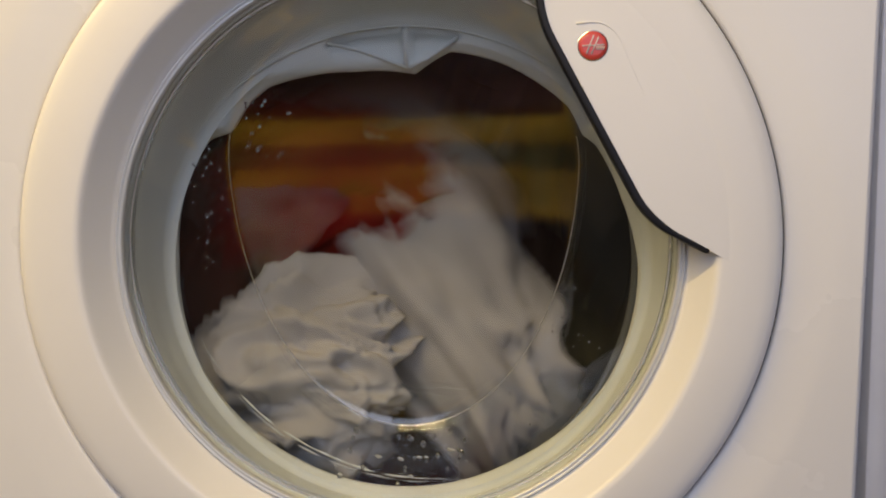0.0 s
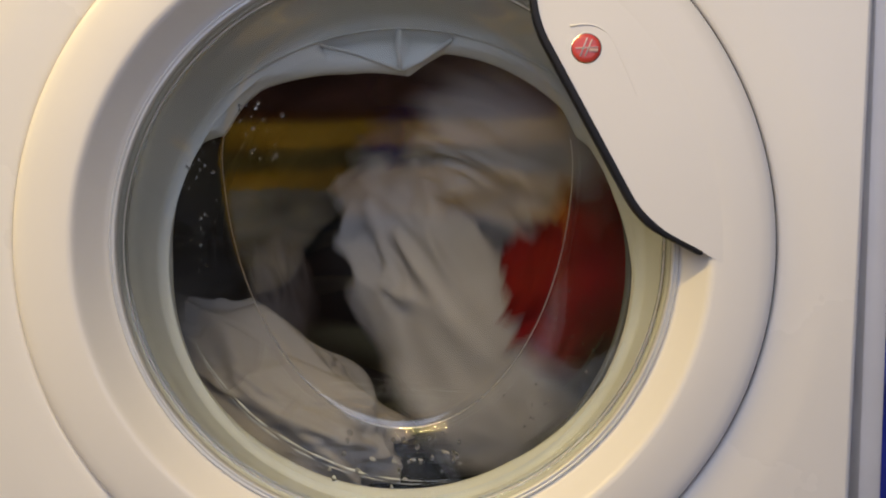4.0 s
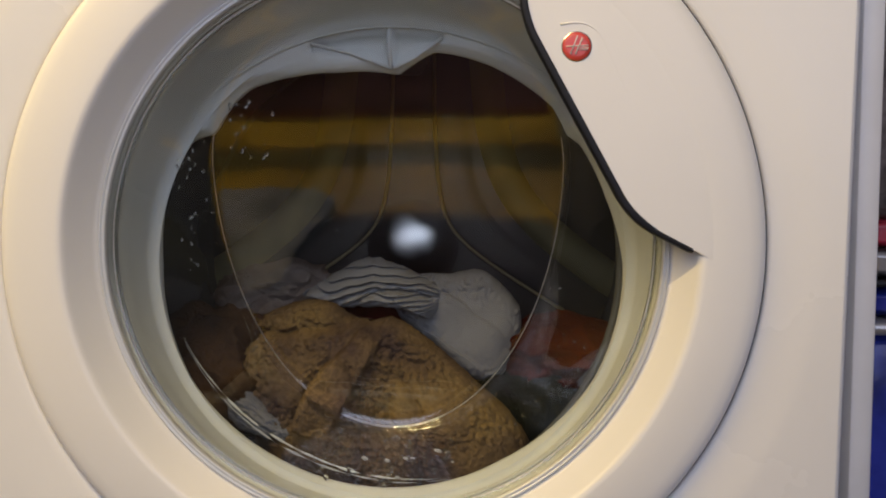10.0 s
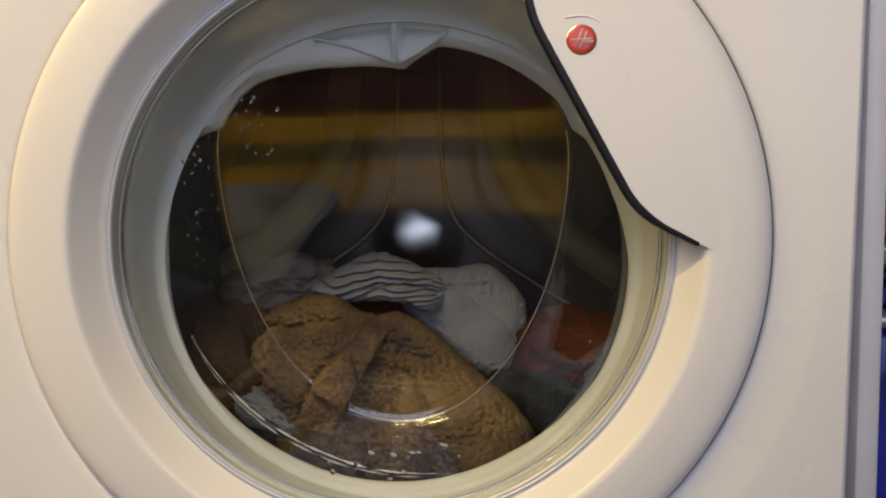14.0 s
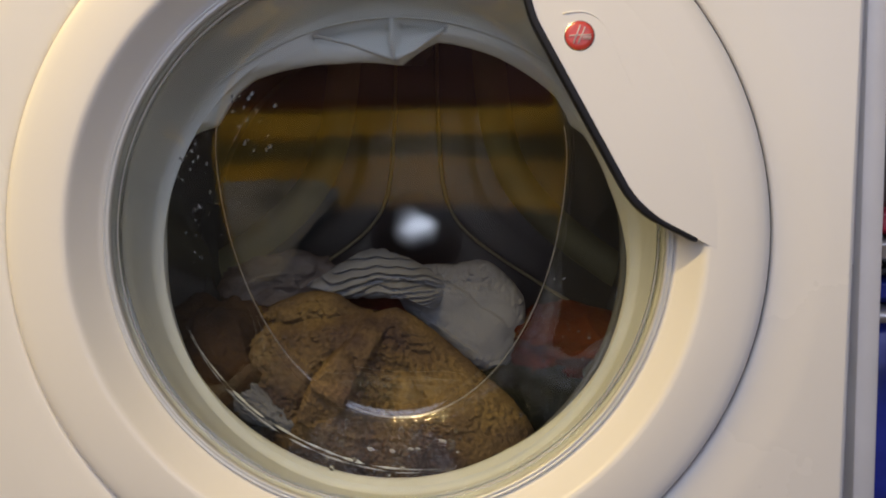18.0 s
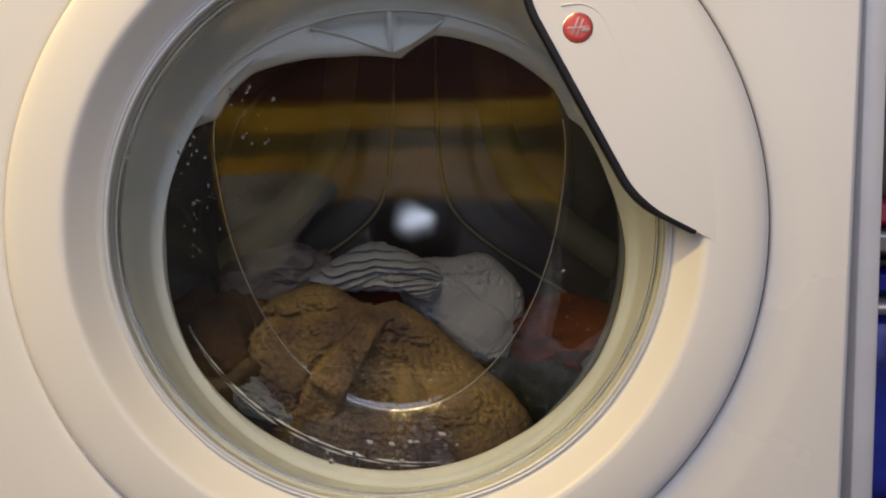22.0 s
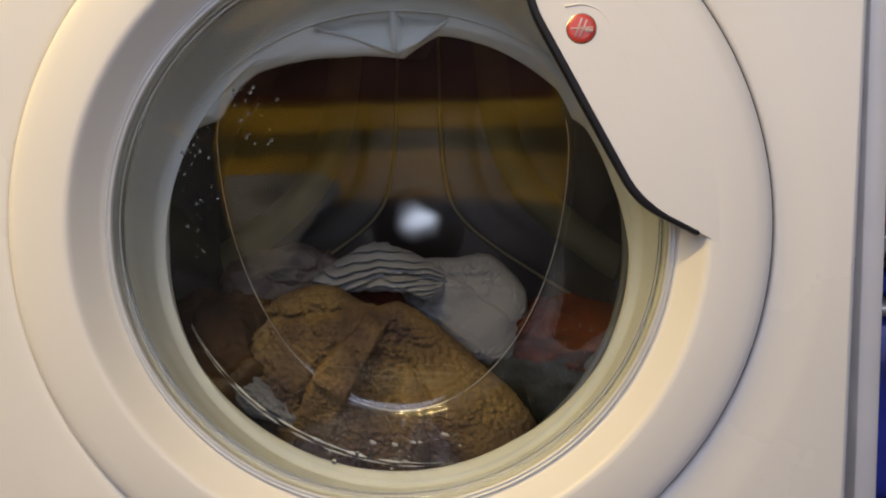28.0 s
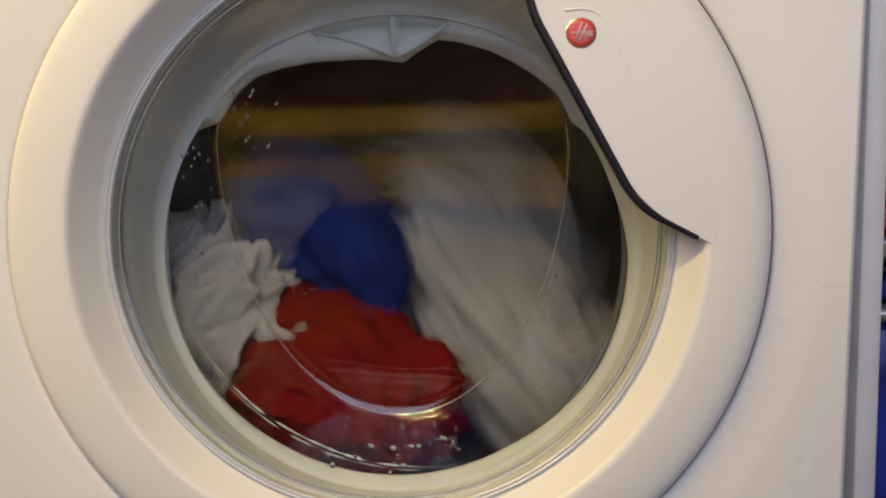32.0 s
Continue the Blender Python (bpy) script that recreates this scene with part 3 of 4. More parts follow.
# drum, turning about its own axis
DC = Vector((-0.009, 0.28, Z0 - 0.018))


def drum_lathe(profile, segs=140):
    return lathe([(r, y - DC.y) for r, y in profile], segs, cz=0)


drum = part("drum", drum_lathe([(0.182, 0.112), (0.1835, 0.1095), (0.187, 0.110), (0.205, 0.116), (0.228, 0.122), (0.237, 0.130), (0.240, 0.142), (0.240, 0.43), (0.236, 0.446)]), DRUMSIDE, machine, "stainless steel drum")
drum.location = DC


def drum_back():
    """Pressed back plate: three raised lobes between three arms, and a domed centre."""
    bm = bmesh.new()
    nr, na = 90, 240

    def h(x, z):
        v = 0.0
        for deg in (30, 150, 270):
            a = radians(deg)
            s, t = x * math.cos(a) + z * math.sin(a), -x * math.sin(a) + z * math.cos(a)
            d = s - 0.024 - math.sqrt(0.026 ** 2 + t * t / 3)
            k = min(1, max(0, (d + 0.004) / 0.009))
            v = max(v, 0.0015 * k * k * (3 - 2 * k))
            e = min(1, max(0, (d - 0.028) / 0.04))
            v -= 0.004 * e * e * (3 - 2 * e)
        return v

    rows = []
    for i in range(nr + 1):
        r = 0.237 * i / nr
        row = []
        for j in range(na):
            a = 2 * math.pi * j / na
            x, z = r * math.cos(a), r * math.sin(a)
            row.append(bm.verts.new((x, 0.168 - h(x, z), z)))
        rows.append(row)
    for p, q in zip(rows, rows[1:]):
        for j in range(na):
            bm.faces.new((p[j], p[(j + 1) % na], q[(j + 1) % na], q[j]))
    bmesh.ops.remove_doubles(bm, verts=rows[0], dist=1e-6)
    bmesh.ops.recalc_face_normals(bm, faces=bm.faces)
    return bm


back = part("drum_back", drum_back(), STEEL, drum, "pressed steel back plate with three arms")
for deg in (30, 150, 270):
    # The second, broad tube is added as a soft highlight band.
    for inset, rad, sink, mat in ((0.0, 0.0020, 0.0012, RIB), (0.056, 0.040, 0.0365, RIB_GLOW)):
        line = []
        for k in range(-22, 23):
            t = 0.0088 * k
            q = 0.024 + inset + math.sqrt((0.026 + inset * 0.5) ** 2 + t * t / 3)
            if math.hypot(q, t) > (0.232 if inset == 0 else 0.262):
                continue
            a = radians(deg)
            line.append((q * math.cos(a) - t * math.sin(a), 0.1665 + sink - (0.003 if inset == 0 else 0), q * math.sin(a) + t * math.cos(a)))
        part("rib_highlight", tube(line, rad, 8 if rad < 0.01 else 24), mat, back)


def hub():
    """Shallow dome at the drum's centre; its glint is in the colour."""
    bm = bmesh.new()
    n = 64
    rows = []
    for i in range(19):
        r = 0.054 * i / 18
        lift = 0.0075 * (1 - (r / 0.054) ** 2) ** 1.5
        rows.append([bm.verts.new((r * math.cos(a), 0.1662 - lift, r * math.sin(a))) for a in (2 * math.pi * j / n for j in range(n))])
    for p, q in zip(rows, rows[1:]):
        for j in range(n):
            bm.faces.new((p[j], p[(j + 1) % n], q[(j + 1) % n], q[j]))
    bmesh.ops.remove_doubles(bm, verts=rows[0], dist=1e-6)
    bmesh.ops.recalc_face_normals(bm, faces=bm.faces)
    return bm


part("drum_hub", hub(), HUB, drum, "steel hub of the drum with the window's glint painted on")


def lifter(deg):
    """A paddle along the drum's wall."""
    bm = bmesh.new()
    a = radians(deg)
    u, v = Vector((math.cos(a), 0, math.sin(a))), Vector((-math.sin(a), 0, math.cos(a)))
    rows = []
    for y, k in ((-0.135, 0.55), (-0.12, 0.8), (-0.06, 0.95), (0.0, 1.0), (0.06, 1.0), (0.12, 0.95), (0.14, 0.7)):
        row = []
        for w, hgt in ((-0.045, -0.006), (-0.032, 0.006), (-0.018, 0.036), (-0.010, 0.048), (0.010, 0.048), (0.018, 0.036), (0.032, 0.006), (0.045, -0.006)):
            row.append(bm.verts.new(u * (0.236 - hgt * k) + v * w + Vector((0, y, 0))))
        rows.append(row)
    for p, q in zip(rows, rows[1:]):
        for j in range(len(p) - 1):
            bm.faces.new((p[j], p[j + 1], q[j + 1], q[j]))
    bm.faces.new(rows[0]), bm.faces.new(rows[-1])
    bmesh.ops.recalc_face_normals(bm, faces=bm.faces)
    return bm


for deg in (90, 210, 330):
    part("lifter", lifter(deg), LIFTER, drum, "grey plastic drum paddle")

# ---- beside the machine ----
board = part("side_board", box(-0.00725, 0.00725, 0.0, 0.55, 0.0, 0.95, 0.0008, 1), PANEL)
board.matrix_world = pose(0.3258, 0.030, 0)
tagged(board, "pale grey upright board edge beside the machine", "board")


# ---- laundry ----
def crumple(name, semi, seed, mat, label, run=(1.0, 1.0, 1.0), amp=0.2, freq=1.6, detail=6, squash=2.3, crease=0.05, twist=1.1, pile=0.0):
    """A crumpled wet cloth: a flattened heap of raised folds with hollows between them; run stretches the folds."""
    bm = bmesh.new()
    bmesh.ops.create_icosphere(bm, subdivisions=detail, radius=1)
    off = Vector((seed * 3.7, seed * 1.3, -seed * 2.1))
    one, two = Vector((9, 2, 4)), Vector((-5, -3, -8))
    for v in bm.verts:
        n = v.co.normalized()
        k = (abs(n.x) ** squash + abs(n.y) ** squash + abs(n.z) ** squash) ** (-1 / squash)
        p = n * k
        lobe = (noise.noise(n * 1.1 + off) * 0.26 + noise.noise(n * 2.3 - off) * 0.10)
        q = Vector((p.x * run[0], p.y * run[1], p.z * run[2])) * freq + off
        w = Vector((noise.noise(q * 0.7), noise.noise(q * 0.7 + one), noise.noise(q * 0.7 + two))) * twist
        a, b, c = (max(0.0, 1 - abs(noise.noise(o)) * 2.1) ** 1.5 for o in (q + w, q * 2.1 + w * 1.7 + one, q * 4.4 + w * 2.4 + two))
        d = amp * (0.62 * a + 0.30 * b * (0.3 + a) + 0.10 * c * (0.2 + b) - 0.36)
        if crease:
            e = noise.noise(q * 1.3 - w + two)
            d -= crease * math.exp(-(e / 0.06) ** 2)
        g = p * (1 + lobe) + n * d
        if pile:
            # tufts of wet loops, clumped into short ridges
            h = Vector((g.x * semi[0], g.y * semi[1], g.z * semi[2]))
            e = noise.noise(h * 55 + off)
            f = abs(noise.noise(h * 130 + Vector((e, -e, e)) * 1.5)) * 2 + noise.noise(h * 330) * 0.5
            g = g + n * pile * (f - 0.4) * min(1.0, max(0.25, 0.75 + e * 1.8))
        v.co = Vector((g.x * semi[0], g.y * semi[1], g.z * semi[2]))
    ob = part(name, bm, mat)
    return tagged(ob, label, "laundry", "laundry in the drum")


def closed_curve(points, n):
    """n points at even steps of a smooth closed curve through the given corners."""
    m, out = len(points), []
    for k in range(m * 24):
        i, t = k // 24, k % 24 / 24
        a, b, c, d = (Vector(points[(i + q) % m]) for q in (-1, 0, 1, 2))
        out.append(0.5 * (2 * b + (c - a) * t + (2 * a - 5 * b + 4 * c - d) * t * t + (3 * b - a - 3 * c + d) * t ** 3))
    out.append(out[0])
    return resample(out, n + 1)[:n]


def heap(name, outline, depth, seed, mat, label, folds=(), swell=0.3, fold=0.006, pitch=14.0, layers=None, pile=0.0, fray=0.002, rings=90, spokes=300, lean=0.0, flap=None):
    """A folded cloth lying against the glass: a padded shape with the given outline. folds are lapped edges (x0, z0, x1, z1, step, valley);
    layers (step, bow, x, z, height) are thin folds that fan out from a point; pile raises wet tufts;
    flap (x0, z0, x1, z1, width, height) is a smooth turned-over strip."""
    bm = bmesh.new()
    off = Vector((seed * 3.7, -seed * 1.9, seed * 0.7))
    rim = closed_curve(outline, spokes)
    front, rear = [], []
    for k in range(1, rings + 1):
        s = (k / rings) ** 0.8
        bulge = math.sqrt(max(0.0, 1 - s ** 3.2))
        row = []
        for x, z in rim:
            p = Vector((x * s, 0, z * s))
            w = Vector((noise.noise(p * 16 + off), 0, noise.noise(p * 16 - off)))
            p += w * fray * s + Vector((noise.noise(p * 190 + off), 0, noise.noise(p * 190 - off))) * fray * 0.4 * s
            y = depth * bulge * (1 + swell * noise.noise(p * 9 + off) + 0.4 * swell * noise.noise(p * 24 - off)) - lean * p.z
            q = p * pitch + off + w * 0.5
            y += fold * (min(1.0, abs(noise.noise(q)) * 2.4) ** 0.7 + 0.35 * min(1.0, abs(noise.noise(q * 2.3 + off)) * 2.4) - 0.7)
            if layers:
                step, bow, cx, cz, high = layers
                far = math.hypot(p.x - cx, p.z - cz)
                ph = (math.atan2(p.z - cz, cx - p.x) + bow * far) / step + 1.7 * noise.noise(Vector((p.x * 24, p.z * 24, seed))) + 0.5 * noise.noise(Vector((p.x * 60, p.z * 45, seed)))
                high *= min(1.0, far / 0.035)
                f = ph - math.floor(ph)
                uneven = 0.65 + 0.35 * abs(math.sin(math.floor(ph) * 2.4 + seed))
                y += high * uneven * ((1 - f) ** 0.6 * min(1.0, f / 0.12) - 0.5)
            for x0, z0, x1, z1, stand, valley in folds:
                ex, ez = x1 - x0, z1 - z0
                long = math.hypot(ex, ez)
                u = ((p.x - x0) * ex + (p.z - z0) * ez) / (long * long)
                side = ((p.x - x0) * ez - (p.z - z0) * ex) / long + 0.0032 * noise.noise(p * 60 + off) + 0.0012 * noise.noise(p * 210)
                fade = max(0.0, min(1.0, (u + 0.08) / 0.16, (1.12 - u) / 0.22))
                lap = math.exp(-side / 0.022) * min(1.0, side / 0.0016) if side > 0 else 0.0
                y += fade * (stand * lap - valley * 1.5 * math.exp(-abs(side / 0.0032) ** 1.5))
            shaggy = pile
            if flap:
                x0, z0, x1, z1, wide, high = flap
                ex, ez = x1 - x0, z1 - z0
                long = math.hypot(ex, ez)
                u = ((p.x - x0) * ex + (p.z - z0) * ez) / (long * long)
                side = ((p.x - x0) * ez - (p.z - z0) * ex) / long / wide + 0.12 * noise.noise(p * 40 + off)
                k = max(0.0, min(1.0, (1 - abs(side)) * 4)) * max(0.0, min(1.0, u * 8 + 0.6, (1 - u) * 1.6))
                y += high * k * (1.25 - 0.5 * side)
                shaggy *= 1 - 0.95 * k
            if pile:
                e = noise.noise(p * 26 + off)
                t = abs(noise.noise(p * 150 + Vector((e, 0, -e)) * 1.5)) * 1.7 + 1.1 * abs(noise.noise(p * 320 + off)) + noise.noise(p * 480) * 0.3
                y += shaggy * (t - 0.5) * min(1.3, max(0.2, 0.65 + e * 2.2))
            row.append(bm.verts.new((p.x, -y, p.z)))
        front.append(row)
        if k % 10 == 0:
            rear.append([bm.verts.new((v.co.x, 0.8 * depth * bulge + lean * v.co.z, v.co.z)) for v in row] if k < rings else row)
    for a, b in list(zip(front, front[1:])) + list(zip(rear, rear[1:])):
        for j in range(spokes):
            bm.faces.new((a[j], a[(j + 1) % spokes], b[(j + 1) % spokes], b[j]))
    bm.faces.new(front[0]), bm.faces.new(rear[0])
    bmesh.ops.recalc_face_normals(bm, faces=bm.faces)
    return tagged(part(name, bm, mat), label, "laundry", "laundry in the drum")


tan_towel = heap("towel", [(-0.150, 0.045), (-0.118, 0.074), (-0.0955, 0.087), (-0.0712, 0.0955), (-0.0490, 0.0935), (-0.030, 0.083), (-0.012, 0.0800), (0.006, 0.0815), (0.0314, 0.067), (0.0576, 0.046), (0.0813, 0.025), (0.1075, 0.002),
                           (0.126, -0.030), (0.110, -0.065), (0.060, -0.082), (0.0, -0.086), (-0.060, -0.080), (-0.095, -0.050), (-0.130, 0.000)],
                 0.050, 3, TAN, "tan brown terry towel, wet and folded, against the glass", swell=0.18, fold=0.0025, flap=(-0.012, 0.076, -0.069, -0.028, 0.017, 0.007), pile=0.0040, rings=130, spokes=420, lean=0.12,
                 folds=((-0.030, 0.080, -0.110, 0.066, -0.008, 0.006), (-0.037, 0.0567, -0.0143, 0.0789, 0.015, 0.003), (-0.0575, 0.0335, -0.037, 0.0567, 0.020, 0.003), (-0.069, 0.0, -0.0575, 0.0335, 0.020, 0.004), (-0.0088, 0.0744, 0.0085, 0.0492, 0.0, 0.003),
                        (0.0085, 0.0528, 0.0425, 0.0442, -0.002, 0.003), (-0.0142, 0.0479, 0.0177, 0.0384, -0.002, 0.003), (0.0177, 0.0384, 0.0351, 0.0076, 0.002, 0.004), (-0.0256, 0.050, -0.0118, 0.0113, 0.002, 0.003),
                        (0.0041, 0.0254, 0.0133, 0.0, 0.0, 0.003), (0.03, 0.0, 0.036, -0.05, 0.002, 0.003), (-0.016, 0.002, -0.012, -0.05, 0.002, 0.003)))
striped_cloth = heap("dishcloth", [(-0.0688, -0.0092), (-0.0504, 0.0024), (-0.0295, 0.0144), (-0.0087, 0.0217), (0.0147, 0.0181), (0.0379, 0.0078), (0.056, -0.0009), (0.0586, -0.0165), (0.0493, -0.0305), (0.0301, -0.0244), (0.0067, -0.0223), (-0.0141, -0.0228), (-0.0349, -0.0225), (-0.0558, -0.0163)],
                     0.030, 5, GREY_TERRY, "grey-white ribbed cloth folded in thin layers", swell=0.3, fold=0.003, layers=(0.074, 4.5, 0.088, -0.026, 0.011), fray=0.004, rings=100, spokes=340, lean=0.35,
                     folds=((-0.0124, -0.0080, 0.0200, -0.0030, 0.004, 0.005), (0.0200, -0.0030, 0.052, -0.0110, 0.005, 0.007)))
grey_towel = heap("hand_towel", [(-0.0417, 0.0357), (-0.0132, 0.0379), (0.0125, 0.0421), (0.0331, 0.0313), (0.0512, 0.0123), (0.0549, -0.0085), (0.0478, -0.0319), (0.0386, -0.0513), (0.0179, -0.0567), (-0.0002, -0.0474), (-0.0262, -0.0256), (-0.0573, -0.0028), (-0.065, 0.0169)],
                  0.034, 8, GREY_TERRY, "grey-white terry hand towel in a soft heap", swell=0.55, fold=0.0035, pitch=20.0, pile=0.0022, fray=0.003, rings=90, spokes=320, lean=0.2,
                  folds=((-0.024, 0.030, 0.036, -0.012, 0.005, 0.0), (-0.046, 0.002, 0.016, -0.042, 0.005, 0.0)))
dim_cloth = crumple("cotton_cloth", (0.056, 0.045, 0.030), 11, SHEER, "pale cotton cloth behind the towel, dimmed to grey-brown in its colour", amp=0.2, freq=1.4)
maroon_cloth = crumple("maroon_shirt", (0.150, 0.060, 0.080), 14, MAROON, "dark maroon cotton shirt under the other laundry", amp=0.2)
orange_cloth = crumple("fleece_cloth", (0.062, 0.050, 0.040), 17, ORANGE, "orange-red fleece cloth by the drum wall", amp=0.18, freq=1.3)
shaded_cloth = crumple("shaded_towel_end", (0.080, 0.055, 0.070), 20, SHADED_TAN, "wet left end of the tan towel as its own cloth, shade in its colour", amp=0.2, freq=1.4)
olive_cloth = crumple("olive_cloth", (0.080, 0.055, 0.070), 23, OLIVE, "dark olive wet cotton cloth at the drum wall", amp=0.2, freq=1.4)
white_rag = crumple("white_rag", (0.036, 0.016, 0.014), 26, MID_GREY, "small dull white terry rag pressed to the glass", amp=0.2, freq=1.4, detail=6, pile=0.06)
white_sheet = crumple("bed_sheet", (0.150, 0.052, 0.080), 29, WHITE_COTTON, "white cotton sheet twisted into long folds", run=(0.45, 1.0, 1.5), amp=0.34, freq=1.2, crease=0.05, twist=1.5)
white_towel = crumple("bath_towel", (0.118, 0.048, 0.066), 32, WHITE_TERRY, "white terry bath towel in heavy folds", run=(0.55, 1.0, 1.4), amp=0.34, freq=1.15, crease=0.05, twist=1.6)
white_shirt = crumple("white_shirt", (0.090, 0.050, 0.075), 35, WHITE_COTTON, "crumpled white cotton shirt", run=(0.7, 1.0, 1.3), amp=0.40, freq=1.15, crease=0.07, twist=2.0)
red_shirt = crumple("red_shirt", (0.105, 0.050, 0.072), 38, SCARLET, "scarlet cotton shirt with orange patches", amp=0.26, freq=1.2, crease=0.08)
blue_shirt = crumple("blue_shirt", (0.090, 0.045, 0.055), 41, COBALT, "cobalt blue cotton shirt", amp=0.26, freq=1.6)

# Unseen cloth, added so that the glass mirrors a grey haze.
haze_cloth = heap("haze_cloth", [(-0.105, 0.130), (-0.03, 0.150), (0.065, 0.125), (0.085, 0.03), (0.115, -0.105), (0.06, -0.145), (-0.02, -0.165), (-0.10, -0.13), (-0.115, 0.0)], 0.010, 51, PALE_TERRY,
                   "pale grey cloth added on the rug's corner for the haze in the glass", swell=0.6, fold=0.010, pitch=18.0, fray=0.012, rings=40, spokes=140)
haze_cloth.matrix_world = pose(-0.285, -0.565, 0.024, -90)
tagged(haze_cloth, category="towel", group="towels on the floor")

# packets on the floor beyond the board
def packet(x0, x1, y0, y1, z0, z1, seed, mat, name, label, parent=None):
    bm = box(x0, x1, y0, y1, z0, z1, 0.02, 3)
    bmesh.ops.subdivide_edges(bm, edges=bm.edges[:], cuts=3, use_grid_fill=True)
    for v in bm.verts:
        v.co += Vector((noise.noise(v.co * 14 + Vector((seed, 0, 0))), noise.noise(v.co * 14 + Vector((0, seed, 0))), 0)) * 0.010
    ob = part(name, bm, mat, parent)
    return ob if parent else tagged(ob, label, "packet")


blue_packet = packet(0.352, 0.62, 0.10, 0.36, 0.0, 0.356, 2, BLUE_BAG, "detergent_bag", "blue plastic detergent bag standing on the floor")
part("silver_band", box(0.350, 0.622, 0.088, 0.372, 0.354, 0.364, 0.004), GREY_BAND, blue_packet, "silver sealing strip")
packet(0.350, 0.60, 0.10, 0.34, 0.3645, 0.389, 4, BLUE_BAG, "dark_box", "dark blue packet on the detergent bag")
tray = part("tray", box(0.345, 0.62, 0.09, 0.35, 0.390, 0.3945, 0.0015), BLACK)
tagged(tray, "flat black plastic tray between the packets", "tray")
packet(0.350, 0.60, 0.10, 0.34, 0.395, 0.418, 9, GREY_BAND, "silver_packet", "crumpled silver grey packet on the tray")
packet(0.350, 0.60, 0.10, 0.34, 0.4185, 0.440, 6, RED_BAG, "red_packet", "red plastic packet lying on the silver one")
packet(0.350, 0.60, 0.10, 0.34, 0.4405, 0.62, 12, TAUPE_BAG, "cloth_bag", "grey-brown cloth bag on top of the packets")


# ---- what moves ----
def orbit(keys):
    """Rows for a cloth: keys are (t, x, z, depth, turn); between them it is carried clockwise round the drum's axis."""
    rows = []
    cz = -0.018
    last = None
    for (t0, x0, z0, y0, a0), (t1, x1, z1, y1, a1) in zip(keys, keys[1:]):
        n = max(1, round((t1 - t0) * 10))
        still = t0 >= 7.0 and t1 <= 30.31
        if still:
            n = 1
        p0, p1 = math.atan2(z0 - cz, x0), math.atan2(z1 - cz, x1)
        r0, r1 = math.hypot(x0, z0 - cz), math.hypot(x1, z1 - cz)
        rate = 0.0 if still else (300.0 if (t1 <= 6.01 or t0 >= 30.99) else 130.0)
        want = -radians(rate) * (t1 - t0)
        dp = p1 - p0
        dp += 2 * math.pi * round((want - dp) / (2 * math.pi))
        da = radians(a1 - a0)
        da += 2 * math.pi * round((dp - da) / (2 * math.pi))
        if last is None:
            last = radians(a0)
        for k in range(n + (1 if (t1, x1) == (keys[-1][0], keys[-1][1]) else 0)):
            u = k / n
            p, r = p0 + dp * u, r0 + (r1 - r0) * u
            rows.append((t0 + (t1 - t0) * u, pose(r * math.cos(p), y0 + (y1 - y0) * u, Z0 + cz + r * math.sin(p), 0, -math.degrees(last + da * u), 0)))
        last += da
    return rows


def drum_rows():
    """The drum turns clockwise at about 50 turns a minute, rests, and starts again."""
    steps = [(0.0, 0.0)]
    for i in range(1, 61):
        steps.append((i / 10, -30.0 * i))
    base = -30.0 * 60
    end = -1800 - 100
    for t, a in ((6.1, 26), (6.2, 49), (6.3, 67), (6.4, 79), (6.5, 84), (6.7, 87), (7.0, 90), (7.3, 99), (7.6, 100), (30.3, 100), (30.4, 103), (30.5, 110), (30.6, 122), (30.7, 137), (30.8, 155), (30.9, 178), (31.0, 205)):
        steps.append((t, base - a))
    for i in range(1, 11):
        steps.append((31 + i / 10, base - 205 - 30.0 * i))
    return [(t, pose(*DC, 0, -(a - end), 0)) for t, a in steps]


